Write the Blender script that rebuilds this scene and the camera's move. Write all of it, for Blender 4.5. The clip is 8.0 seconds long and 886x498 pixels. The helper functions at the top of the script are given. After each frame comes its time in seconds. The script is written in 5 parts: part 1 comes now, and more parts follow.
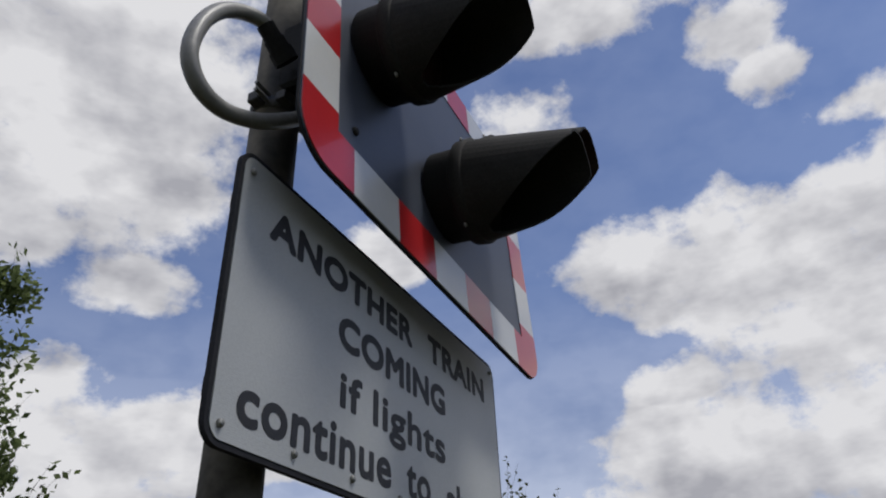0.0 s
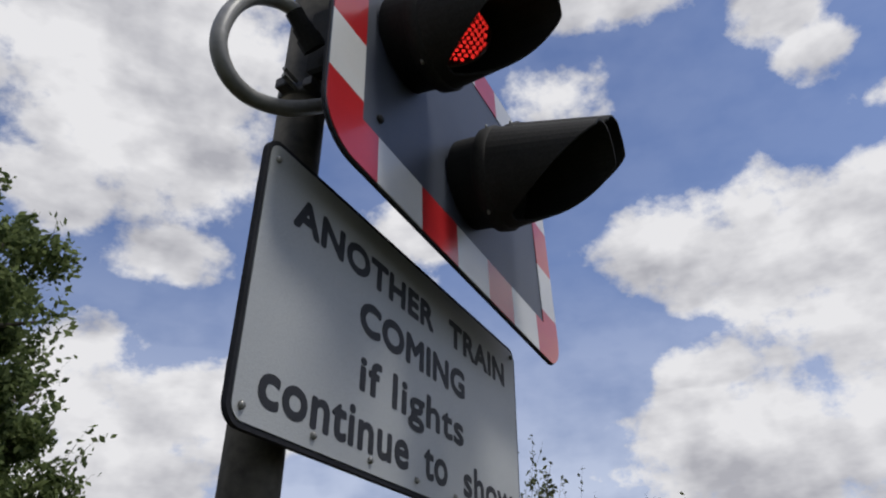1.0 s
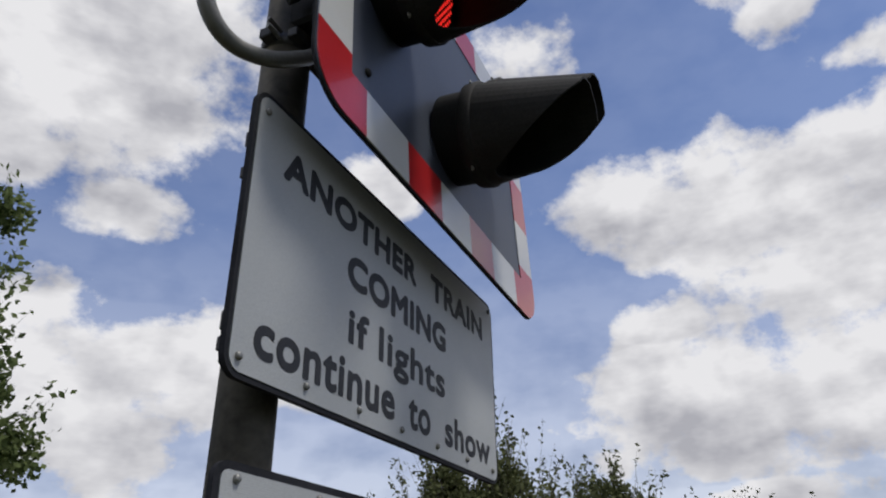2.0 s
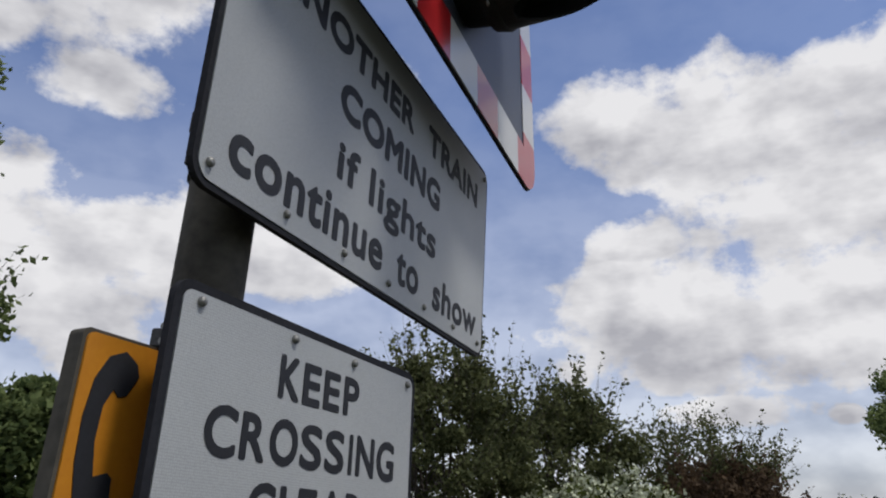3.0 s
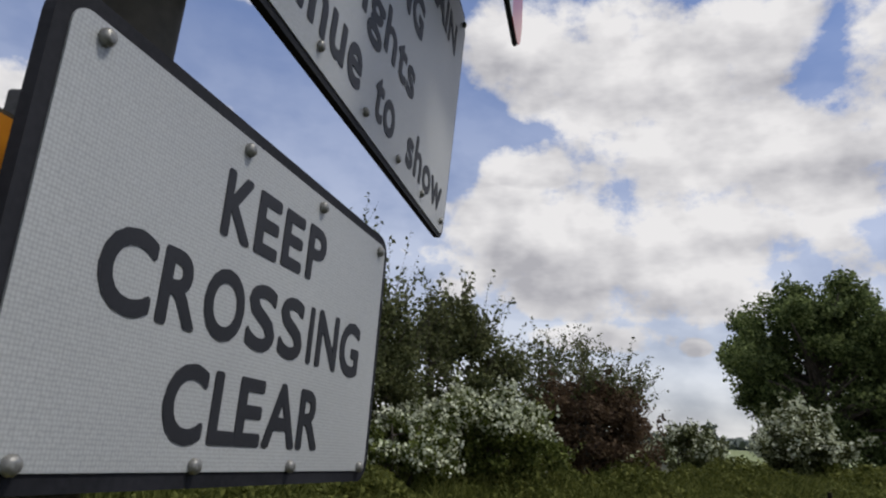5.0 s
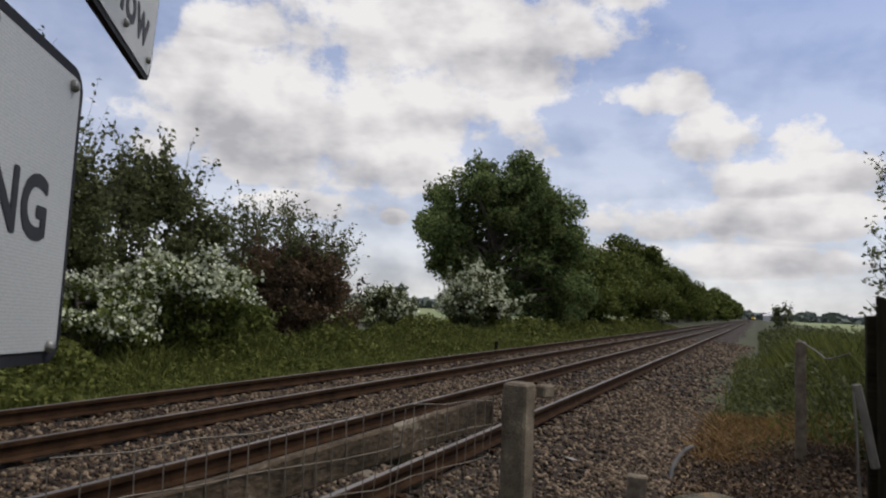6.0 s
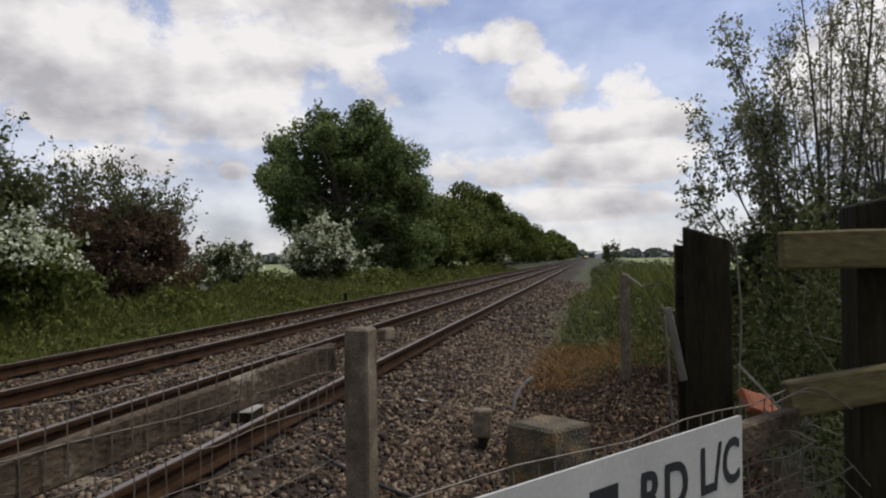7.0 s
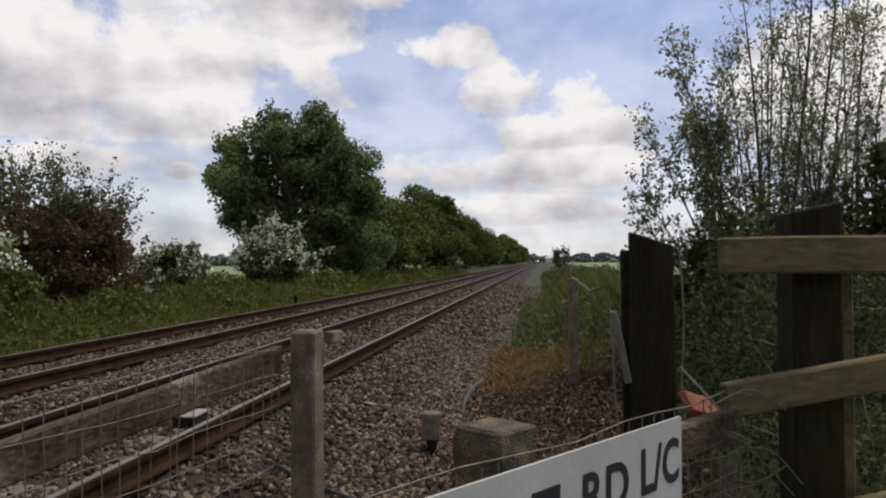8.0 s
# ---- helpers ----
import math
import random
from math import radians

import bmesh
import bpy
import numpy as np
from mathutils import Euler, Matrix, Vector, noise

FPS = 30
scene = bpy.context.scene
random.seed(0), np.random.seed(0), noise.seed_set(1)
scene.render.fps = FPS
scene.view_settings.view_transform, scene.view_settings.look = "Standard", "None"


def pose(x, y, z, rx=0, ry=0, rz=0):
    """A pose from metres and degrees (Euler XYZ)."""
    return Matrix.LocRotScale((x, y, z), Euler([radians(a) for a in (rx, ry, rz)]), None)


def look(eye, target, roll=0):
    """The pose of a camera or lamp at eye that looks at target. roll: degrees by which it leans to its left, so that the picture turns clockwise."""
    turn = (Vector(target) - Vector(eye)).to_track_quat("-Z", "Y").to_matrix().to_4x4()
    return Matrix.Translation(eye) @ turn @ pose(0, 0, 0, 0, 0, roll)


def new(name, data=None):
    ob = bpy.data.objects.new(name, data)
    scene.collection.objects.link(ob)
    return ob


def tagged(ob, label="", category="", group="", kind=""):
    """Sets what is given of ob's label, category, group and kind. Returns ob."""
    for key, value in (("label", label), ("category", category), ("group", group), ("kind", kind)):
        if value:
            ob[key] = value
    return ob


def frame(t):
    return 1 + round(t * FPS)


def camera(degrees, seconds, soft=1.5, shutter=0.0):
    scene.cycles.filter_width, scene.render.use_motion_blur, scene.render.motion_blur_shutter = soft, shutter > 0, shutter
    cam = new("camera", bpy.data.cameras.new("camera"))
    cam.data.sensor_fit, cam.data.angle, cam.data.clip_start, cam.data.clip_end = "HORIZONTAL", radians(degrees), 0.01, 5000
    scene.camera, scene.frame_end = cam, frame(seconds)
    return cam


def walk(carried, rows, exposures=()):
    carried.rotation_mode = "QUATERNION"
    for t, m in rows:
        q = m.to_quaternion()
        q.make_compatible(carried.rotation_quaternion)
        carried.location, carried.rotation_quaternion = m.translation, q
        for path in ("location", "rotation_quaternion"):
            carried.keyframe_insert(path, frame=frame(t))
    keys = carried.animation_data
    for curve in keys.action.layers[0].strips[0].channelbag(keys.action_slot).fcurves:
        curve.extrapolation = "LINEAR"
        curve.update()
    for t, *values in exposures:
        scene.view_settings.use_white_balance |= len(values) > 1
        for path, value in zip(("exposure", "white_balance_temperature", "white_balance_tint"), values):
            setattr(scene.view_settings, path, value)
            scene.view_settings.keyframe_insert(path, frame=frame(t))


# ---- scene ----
# x runs along the railway, y across it, z up; the rail tops lie at z = 0
cam = camera(63.19, 8.0, soft=2.05, shutter=0.12)
PATH = [
    (0.0, pose(-0.215, -0.730, 1.293, 123.70, 4.40, -28.65)),
    (0.5, pose(-0.224, -0.748, 1.301, 123.50, 2.80, -27.81)),
    (1.0, pose(-0.209, -0.771, 1.303, 121.94, 2.04, -27.25)),
    (2.3, pose(-0.279, -0.734, 1.277, 115.05, 2.64, -32.50)),
    (2.5, pose(-0.267, -0.679, 1.256, 112.27, 1.63, -34.18)),
    (3.0, pose(-0.190, -0.533, 1.249, 110.58, -0.48, -33.45)),
    (3.5, pose(-0.118, -0.385, 1.250, 109.86, -0.59, -32.12)),
    (4.0, pose(-0.094, -0.237, 1.257, 109.27, -0.65, -36.76)),
    (4.2, pose(-0.100, -0.182, 1.254, 108.82, 0.59, -37.47)),
    (5.3, pose(-0.047, -0.010, 1.257, 101.98, -6.10, -48.63)),
    (5.5, pose(-0.030, 0.019, 1.261, 100.25, -3.22, -56.43)),
    (6.0, pose(-0.019, 0.047, 1.260, 94.54, -2.21, -66.49)),
    (6.5, pose(-0.010, 0.028, 1.246, 90.83, -0.30, -73.71)),
    (7.0, pose(-0.004, 0.011, 1.242, 90.79, 0.91, -78.45)),
    (7.5, pose(-0.001, 0.004, 1.238, 93.19, 0.49, -81.93)),
    (8.0, pose(0.000, 0.000, 1.240, 91.00, 0.42, -82.26)),
]
walk(cam, PATH, exposures=[(0.0, -0.10, 6350, 10), (0.5, -0.05, 6350, 10), (1.0, 0.02, 6370, 10), (4.2, 0.03, 6400, 10), (5.5, 0.07, 6560, 10), (8.0, 0.16, 6600, 11)])

# ---- sky, sun ----
SUN_AZ, SUN_EL = radians(-56), radians(61)
# clouds: azimuth, height, half width, half height in degrees
HIGH_CLOUDS = [
    (92.0, 43.3, 10.6, 9.1), (93.2, 35.8, 5.6, 5.1), (86.8, 30.0, 3.8, 1.8), (41.9, 49.2, 5.8, 2.2), (47.8, 42.8, 3.9, 2.5),
    (26.9, 43.6, 2.4, 1.9), (25.2, 39.9, 2.2, 1.6), (18.2, 35.2, 2.5, 1.2), (64.6, 33.5, 3.1, 2.2),
]
HEAPED_CLOUDS = [
    (87.9, 15.9, 8.3, 6.7), (81.4, 18.8, 8.1, 4.0), (69.1, 18.8, 4.3, 3.3), (41.5, 29.5, 4.5, 4.0), (33.2, 28.4, 4.7, 4.8),
    (23.1, 28.9, 4.9, 3.7), (26.6, 26.4, 7.5, 2.0), (41.2, 15.8, 6.0, 3.0), (30.2, 15.0, 8.3, 4.6), (40.5, 20.7, 3.3, 1.5),
    (39.1, 11.2, 7.4, 2.3), (36.5, 7.4, 6.1, 1.1), (23.0, 21.5, 11.5, 3.8), (17.8, 20.5, 7.1, 1.8), (32.9, 13.4, 14.0, 3.6),
    (10.5, 27.4, 5.8, 4.1), (18.7, 17.5, 1.9, 1.1), (27.8, 6.9, 1.0, 0.6),
]
LOW_CLOUDS = [
    (33.0, 12.4, 12.0, 2.2), (16.5, 18.8, 4.4, 1.9), (7.7, 16.6, 3.2, 1.4), (2.6, 13.2, 3.4, 1.9), (-2.6, 12.6, 2.4, 1.5), (-1.5, 10.3, 6.5, 1.4),
    (7.2, 7.2, 5.6, 1.4), (-3.7, 7.3, 4.7, 1.5), (5.6, 4.1, 11.9, 1.2), (-22, 12, 7, 5),
]
OTHER_CLOUDS = [(140, 30, 20, 14), (-70, 35, 22, 14), (-120, 30, 25, 14), (180, 35, 22, 12), (60, 70, 22, 14), (-20, 62, 16, 10)]


def build_world():
    w = bpy.data.worlds.new("sky")
    scene.world = w
    w.use_nodes = True
    nt = w.node_tree
    nt.nodes.clear()

    def nd(kind, **kw):
        n = nt.nodes.new(kind)
        for k, v in kw.items():
            if k == "operation":
                n.operation = v
        return n

    def link(a, b):
        nt.links.new(a, b)

    def math_node(op, a, b=None, c=None, clamp=False):
        n = nd("ShaderNodeMath", operation=op)
        n.use_clamp = clamp
        for i, v in enumerate((a, b, c)):
            if v is None:
                continue
            if isinstance(v, (int, float)):
                n.inputs[i].default_value = v
            else:
                link(v, n.inputs[i])
        return n.outputs[0]

    out = nd("ShaderNodeOutputWorld")
    sky = nd("ShaderNodeTexSky")
    sky.sky_type = "NISHITA"
    sky.sun_disc = False
    sky.sun_elevation, sky.sun_rotation = SUN_EL, radians(90) - SUN_AZ
    sky.air_density, sky.dust_density, sky.ozone_density = 1.0, 0.3, 4.0
    blue = nd("ShaderNodeBackground")
    blue.inputs[1].default_value = 0.10
    tone = nd("ShaderNodeVectorMath", operation="MULTIPLY")
    tone.inputs[1].default_value = (0.94, 1.0, 1.22)
    link(sky.outputs[0], tone.inputs[0])
    link(tone.outputs[0], blue.inputs[0])
    tc = nd("ShaderNodeTexCoord")
    direction = tc.outputs["Generated"]
    # ragged edges: the direction is pushed about by noise
    n1 = nd("ShaderNodeTexNoise")
    n1.inputs["Scale"].default_value, n1.inputs["Detail"].default_value, n1.inputs["Roughness"].default_value = 8.5, 10.0, 0.60
    squash = nd("ShaderNodeMapping")
    squash.inputs["Scale"].default_value = (1, 1, 1.35)
    link(direction, squash.inputs[0])
    link(squash.outputs[0], n1.inputs["Vector"])
    n2 = nd("ShaderNodeTexNoise")
    n2.inputs["Scale"].default_value, n2.inputs["Detail"].default_value, n2.inputs["Roughness"].default_value = 2.6, 6.0, 0.55
    link(squash.outputs[0], n2.inputs["Vector"])
    total, weight, tilt = None, None, None
    for az, el, hw, hh in HIGH_CLOUDS + HEAPED_CLOUDS + LOW_CLOUDS + OTHER_CLOUDS:
        a, e = radians(az), radians(el)
        c = Vector((math.cos(a) * math.cos(e), math.sin(a) * math.cos(e), math.sin(e)))
        right = Vector((-math.sin(a), math.cos(a), 0))
        up = right.cross(c) * -1
        dr, du = nd("ShaderNodeVectorMath", operation="DOT_PRODUCT"), nd("ShaderNodeVectorMath", operation="DOT_PRODUCT")
        for n, v, size in ((dr, right, hw), (du, up, hh)):
            n.inputs[1].default_value = v / math.sin(radians(size))
            link(direction, n.inputs[0])
        shift = c.dot(up) / math.sin(radians(hh))
        u2 = math_node("SUBTRACT", du.outputs["Value"], shift)
        front = nd("ShaderNodeVectorMath", operation="DOT_PRODUCT")
        front.inputs[1].default_value = c
        link(direction, front.inputs[0])
        r2 = math_node("ADD", math_node("MULTIPLY", dr.outputs["Value"], dr.outputs["Value"]), math_node("MULTIPLY", u2, u2))
        # fall off with distance, only on its own side of the sky
        firm = min(1.0, max(0.6, hh / 3.2))
        v = math_node("MULTIPLY_ADD", r2, -0.66 * firm, 0.95 * firm)
        v = math_node("MAXIMUM", v, -0.85)
        v = math_node("MULTIPLY", v, math_node("GREATER_THAN", front.outputs["Value"], 0.2))
        v = math_node("SUBTRACT", v, math_node("LESS_THAN", front.outputs["Value"], 0.2))
        total = v if total is None else math_node("SMOOTH_MAX", total, v, 0.2)
        # how far above or below the middle of its cloud a direction lies
        w = math_node("MAXIMUM", v, 0.0)
        wu = math_node("MULTIPLY", w, u2)
        weight = w if weight is None else math_node("ADD", weight, w)
        tilt = wu if tilt is None else math_node("ADD", tilt, wu)
    rise = math_node("DIVIDE", tilt, math_node("ADD", weight, 0.15))
    # the same noise a little higher up: its difference gives the billows a lit and a shaded side
    lift = nd("ShaderNodeVectorMath", operation="ADD")
    lift.inputs[1].default_value = (0.012, -0.012, 0.045)
    link(squash.outputs[0], lift.inputs[0])
    n4 = nd("ShaderNodeTexNoise")
    n4.inputs["Scale"].default_value, n4.inputs["Detail"].default_value, n4.inputs["Roughness"].default_value = 7.5, 4.0, 0.5
    link(lift.outputs[0], n4.inputs["Vector"])
    n5 = nd("ShaderNodeTexNoise")
    n5.inputs["Scale"].default_value, n5.inputs["Detail"].default_value, n5.inputs["Roughness"].default_value = 7.5, 4.0, 0.5
    link(squash.outputs[0], n5.inputs["Vector"])
    relief = math_node("SUBTRACT", n5.outputs[0], n4.outputs[0])
    rag = math_node("MULTIPLY_ADD", n1.outputs[0], 3.8, -1.9)
    broad = math_node("MULTIPLY_ADD", n2.outputs[0], 0.8, -0.4)
    dens = math_node("ADD", total, math_node("ADD", rag, broad))
    cover = nd("ShaderNodeMapRange")
    cover.interpolation_type = "SMOOTHSTEP"
    cover.inputs[1].default_value, cover.inputs[2].default_value = -0.34, 0.46
    link(dens, cover.inputs[0])
    # haze towards the horizon joins the low clouds
    sep = nd("ShaderNodeSeparateXYZ")
    link(direction, sep.inputs[0])
    haze = nd("ShaderNodeMapRange")
    haze.inputs[1].default_value, haze.inputs[2].default_value, haze.inputs[3].default_value, haze.inputs[4].default_value = 0.0, 0.50, 0.84, 0.12
    link(sep.outputs[2], haze.inputs[0])
    amount = math_node("MAXIMUM", cover.outputs[0], haze.outputs[0])
    # grey hollows in the thick of the clouds
    n3 = nd("ShaderNodeTexNoise")
    n3.inputs["Scale"].default_value, n3.inputs["Detail"].default_value, n3.inputs["Roughness"].default_value = 5.0, 6.0, 0.6
    flat = nd("ShaderNodeMapping")
    flat.inputs["Scale"].default_value, flat.inputs["Location"].default_value = (1, 1, 3.0), (3, 5, 1)
    link(direction, flat.inputs[0])
    link(flat.outputs[0], n3.inputs["Vector"])
    tone_of = math_node("ADD", math_node("MULTIPLY", relief, 1.5), math_node("MULTIPLY", rise, 0.22))
    tone_of = math_node("ADD", tone_of, n3.outputs[0])
    ramp = nd("ShaderNodeValToRGB")
    ramp.color_ramp.elements[0].position, ramp.color_ramp.elements[0].color = 0.10, (0.50, 0.497, 0.535, 1)
    ramp.color_ramp.elements[1].position, ramp.color_ramp.elements[1].color = 0.66, (0.96, 0.945, 0.95, 1)
    link(tone_of, ramp.inputs[0])
    white = nd("ShaderNodeBackground")
    white.inputs[1].default_value = 0.83
    link(ramp.outputs[0], white.inputs[0])
    mix = nd("ShaderNodeMixShader")
    link(amount, mix.inputs[0])
    link(blue.outputs[0], mix.inputs[1])
    link(white.outputs[0], mix.inputs[2])
    link(mix.outputs[0], out.inputs[0])


build_world()
sun = new("sun", bpy.data.lights.new("sun", "SUN"))
sun.data.energy, sun.data.angle, sun.data.color = 2.5, radians(12), (1.0, 0.95, 0.88)
sun.matrix_world = look((40 * math.cos(SUN_AZ) * math.cos(SUN_EL), 40 * math.sin(SUN_AZ) * math.cos(SUN_EL), 40 * math.sin(SUN_EL)), (0, 0, 0))


# ---- materials ----
def mat(name, a, b, rough=0.7, metal=0.0, scale=8.0, fine=60.0, bump=0.2, dist=0.005, spec=0.4, island=0.0, rand=0.0, trans=0.0, c=None, coat=0.0, grain=None, cpos=0.88, bpos=0.7):
    """Two colours mixed by broad noise, speckled by fine noise, with fine relief."""
    m = bpy.data.materials.new(name)
    m.use_nodes = True
    nt = m.node_tree
    p = nt.nodes["Principled BSDF"]
    p.inputs["Roughness"].default_value, p.inputs["Metallic"].default_value = rough, metal
    p.inputs["Specular IOR Level"].default_value = spec
    p.inputs["Coat Weight"].default_value = coat
    tc = nt.nodes.new("ShaderNodeTexCoord")
    n1, n2 = nt.nodes.new("ShaderNodeTexNoise"), nt.nodes.new("ShaderNodeTexNoise")
    n1.inputs["Scale"].default_value, n1.inputs["Detail"].default_value = scale, 5
    n2.inputs["Scale"].default_value, n2.inputs["Detail"].default_value = fine, 4
    place = tc.outputs["Object"]
    if grain:
        stretch = nt.nodes.new("ShaderNodeMapping")
        stretch.inputs["Scale"].default_value = grain
        nt.links.new(place, stretch.inputs[0])
        place = stretch.outputs[0]
    for n in (n1, n2):
        nt.links.new(place, n.inputs["Vector"])
    add = nt.nodes.new("ShaderNodeMath")
    add.operation = "MULTIPLY_ADD"
    add.inputs[1].default_value = 0.45
    nt.links.new(n2.outputs[0], add.inputs[0])
    half = nt.nodes.new("ShaderNodeMath")
    half.operation = "MULTIPLY_ADD"
    half.inputs[1].default_value, half.inputs[2].default_value = 0.75, -0.1
    nt.links.new(n1.outputs[0], half.inputs[0])
    nt.links.new(half.outputs[0], add.inputs[2])
    value = add.outputs[0]
    for weight, kind in ((island, "island"), (rand, "object")):
        if weight:
            if kind == "island":
                src = nt.nodes.new("ShaderNodeNewGeometry").outputs["Random Per Island"]
            else:
                src = nt.nodes.new("ShaderNodeObjectInfo").outputs["Random"]
            mm = nt.nodes.new("ShaderNodeMath")
            mm.operation = "MULTIPLY_ADD"
            mm.inputs[1].default_value = weight
            nt.links.new(src, mm.inputs[0])
            sub = nt.nodes.new("ShaderNodeMath")
            sub.operation = "SUBTRACT"
            sub.inputs[1].default_value = weight / 2
            nt.links.new(value, sub.inputs[0])
            nt.links.new(sub.outputs[0], mm.inputs[2])
            value = mm.outputs[0]
    ramp = nt.nodes.new("ShaderNodeValToRGB")
    e = ramp.color_ramp.elements
    e[0].position, e[0].color, e[1].position, e[1].color = 0.3, (*a, 1), bpos, (*b, 1)
    if c:
        x = e.new(cpos)
        x.color = (*c, 1)
    nt.links.new(value, ramp.inputs[0])
    nt.links.new(ramp.outputs[0], p.inputs["Base Color"])
    if bump:
        bn = nt.nodes.new("ShaderNodeBump")
        bn.inputs["Strength"].default_value, bn.inputs["Distance"].default_value = bump, dist
        nt.links.new(n2.outputs[0], bn.inputs["Height"])
        nt.links.new(bn.outputs[0], p.inputs["Normal"])
    if trans:
        tr = nt.nodes.new("ShaderNodeBsdfTranslucent")
        nt.links.new(ramp.outputs[0], tr.inputs[0])
        mx = nt.nodes.new("ShaderNodeMixShader")
        mx.inputs[0].default_value = trans
        nt.links.new(p.outputs[0], mx.inputs[1])
        nt.links.new(tr.outputs[0], mx.inputs[2])
        nt.links.new(mx.outputs[0], nt.nodes["Material Output"].inputs[0])
    return m


def glow(name, colour, strength):
    m = bpy.data.materials.new(name)
    m.use_nodes = True
    p = m.node_tree.nodes["Principled BSDF"]
    p.inputs["Base Color"].default_value = (*colour, 1)
    p.inputs["Emission Color"].default_value, p.inputs["Emission Strength"].default_value = (*colour, 1), strength
    return m


SHEET_WHITE = mat("retroreflective white sheet", (0.33, 0.345, 0.35), (0.41, 0.425, 0.425), 0.42, scale=2.5, fine=420, bump=0.12, dist=0.001, spec=0.5)


def honeycomb(m, scale, depth):
    """The fine cells of reflective sheeting."""
    nt = m.node_tree
    v = nt.nodes.new("ShaderNodeTexVoronoi")
    v.inputs["Scale"].default_value, v.inputs["Randomness"].default_value = scale, 0.25
    nt.links.new(nt.nodes["Texture Coordinate"].outputs["Object"], v.inputs["Vector"])
    r = nt.nodes.new("ShaderNodeMapRange")
    r.inputs[1].default_value, r.inputs[2].default_value, r.inputs[3].default_value, r.inputs[4].default_value = 0.2, 0.75, 1.0 + depth * 0.4, 1.0 - depth
    nt.links.new(v.outputs["Distance"], r.inputs[0])
    mul = nt.nodes.new("ShaderNodeVectorMath")
    mul.operation = "MULTIPLY"
    p = nt.nodes["Principled BSDF"]
    src = p.inputs["Base Color"].links[0].from_socket
    nt.links.new(src, mul.inputs[0])
    nt.links.new(r.outputs[0], mul.inputs[1])
    nt.links.new(mul.outputs[0], p.inputs["Base Color"])


honeycomb(SHEET_WHITE, 235, 0.24)
LAMP_WHITE = mat("white reflective stripe", (0.46, 0.47, 0.46), (0.55, 0.55, 0.54), 0.32, scale=3, fine=300, bump=0.05, dist=0.001, coat=0.3)
LAMP_RED = mat("red reflective stripe", (0.32, 0.010, 0.014), (0.44, 0.022, 0.024), 0.28, scale=3, fine=300, bump=0.05, dist=0.001, coat=0.3)
SLATE = mat("dark slate backboard paint", (0.035, 0.043, 0.060), (0.055, 0.064, 0.085), 0.42, scale=3, fine=90, bump=0.1, dist=0.001)
LETTER = mat("dark lettering film", (0.009, 0.010, 0.013), (0.018, 0.019, 0.024), 0.6, scale=6, fine=200, bump=0.05, dist=0.001)
EDGE = mat("dark grey sign edge", (0.009, 0.0095, 0.012), (0.024, 0.025, 0.030), 0.7, scale=7, fine=120, bump=0.15, dist=0.001, spec=0.15)
HOOD = mat("matt black hood paint", (0.010, 0.010, 0.010), (0.028, 0.028, 0.026), 0.75, scale=7, fine=150, bump=0.3, dist=0.001, spec=0.2)
POLE = mat("weathered grey painted steel", (0.026, 0.024, 0.018), (0.088, 0.080, 0.063), 0.7, scale=6, fine=45, bump=0.35, dist=0.002, c=(0.15, 0.138, 0.115), spec=0.25, cpos=0.80)
CLAMP = mat("dull galvanised clamp", (0.04, 0.04, 0.04), (0.09, 0.09, 0.09), 0.55, metal=0.5, scale=20, fine=150)
CONDUIT = mat("grey flexible conduit", (0.15, 0.15, 0.145), (0.26, 0.26, 0.25), 0.45, scale=6, fine=60, bump=0.1)
BOLT = mat("dull zinc bolt", (0.16, 0.16, 0.15), (0.30, 0.30, 0.28), 0.45, metal=0.6, scale=90, fine=300)
ORANGE = mat("orange telephone plate", (0.42, 0.15, 0.010), (0.52, 0.21, 0.016), 0.4, scale=4, fine=80, bump=0.1, dist=0.001)
YELLOW = mat("yellow painted steel", (0.48, 0.40, 0.05), (0.60, 0.51, 0.10), 0.4, scale=4, fine=80, bump=0.1, dist=0.001)
CONCRETE = mat("weathered concrete", (0.060, 0.046, 0.031), (0.165, 0.132, 0.090), 0.9, scale=13, fine=140, bump=0.8, dist=0.005, c=(0.29, 0.25, 0.17), cpos=0.74, bpos=0.60)
LICHEN = mat("lichened concrete", (0.026, 0.022, 0.015), (0.105, 0.086, 0.055), 0.92, scale=13, fine=100, bump=1.0, dist=0.010, c=(0.24, 0.145, 0.052), cpos=0.70, bpos=0.56)
OLD_WOOD = mat("grey weathered timber", (0.013, 0.009, 0.0055), (0.085, 0.063, 0.041), 0.88, scale=6.0, fine=80, bump=0.9, dist=0.006, c=(0.26, 0.23, 0.18), grain=(0.55, 1, 1), spec=0.2, cpos=0.72, bpos=0.57)
PALE_WOOD = mat("bare split timber", (0.08, 0.072, 0.058), (0.20, 0.185, 0.155), 0.85, scale=9, fine=70, bump=0.5, dist=0.003, grain=(0.2, 1, 1))
DARK_WOOD = mat("dark creosoted timber", (0.009, 0.0078, 0.0042), (0.034, 0.029, 0.0155), 0.9, scale=9, fine=70, bump=0.9, dist=0.006, grain=(1, 1, 0.18), spec=0.12)
FENCE_WOOD = mat("green-stained softwood", (0.030, 0.026, 0.012), (0.135, 0.112, 0.050), 0.85, scale=8, fine=70, bump=0.8, dist=0.005, c=(0.21, 0.185, 0.085), grain=(0.35, 1, 1), spec=0.2, cpos=0.74, bpos=0.58)
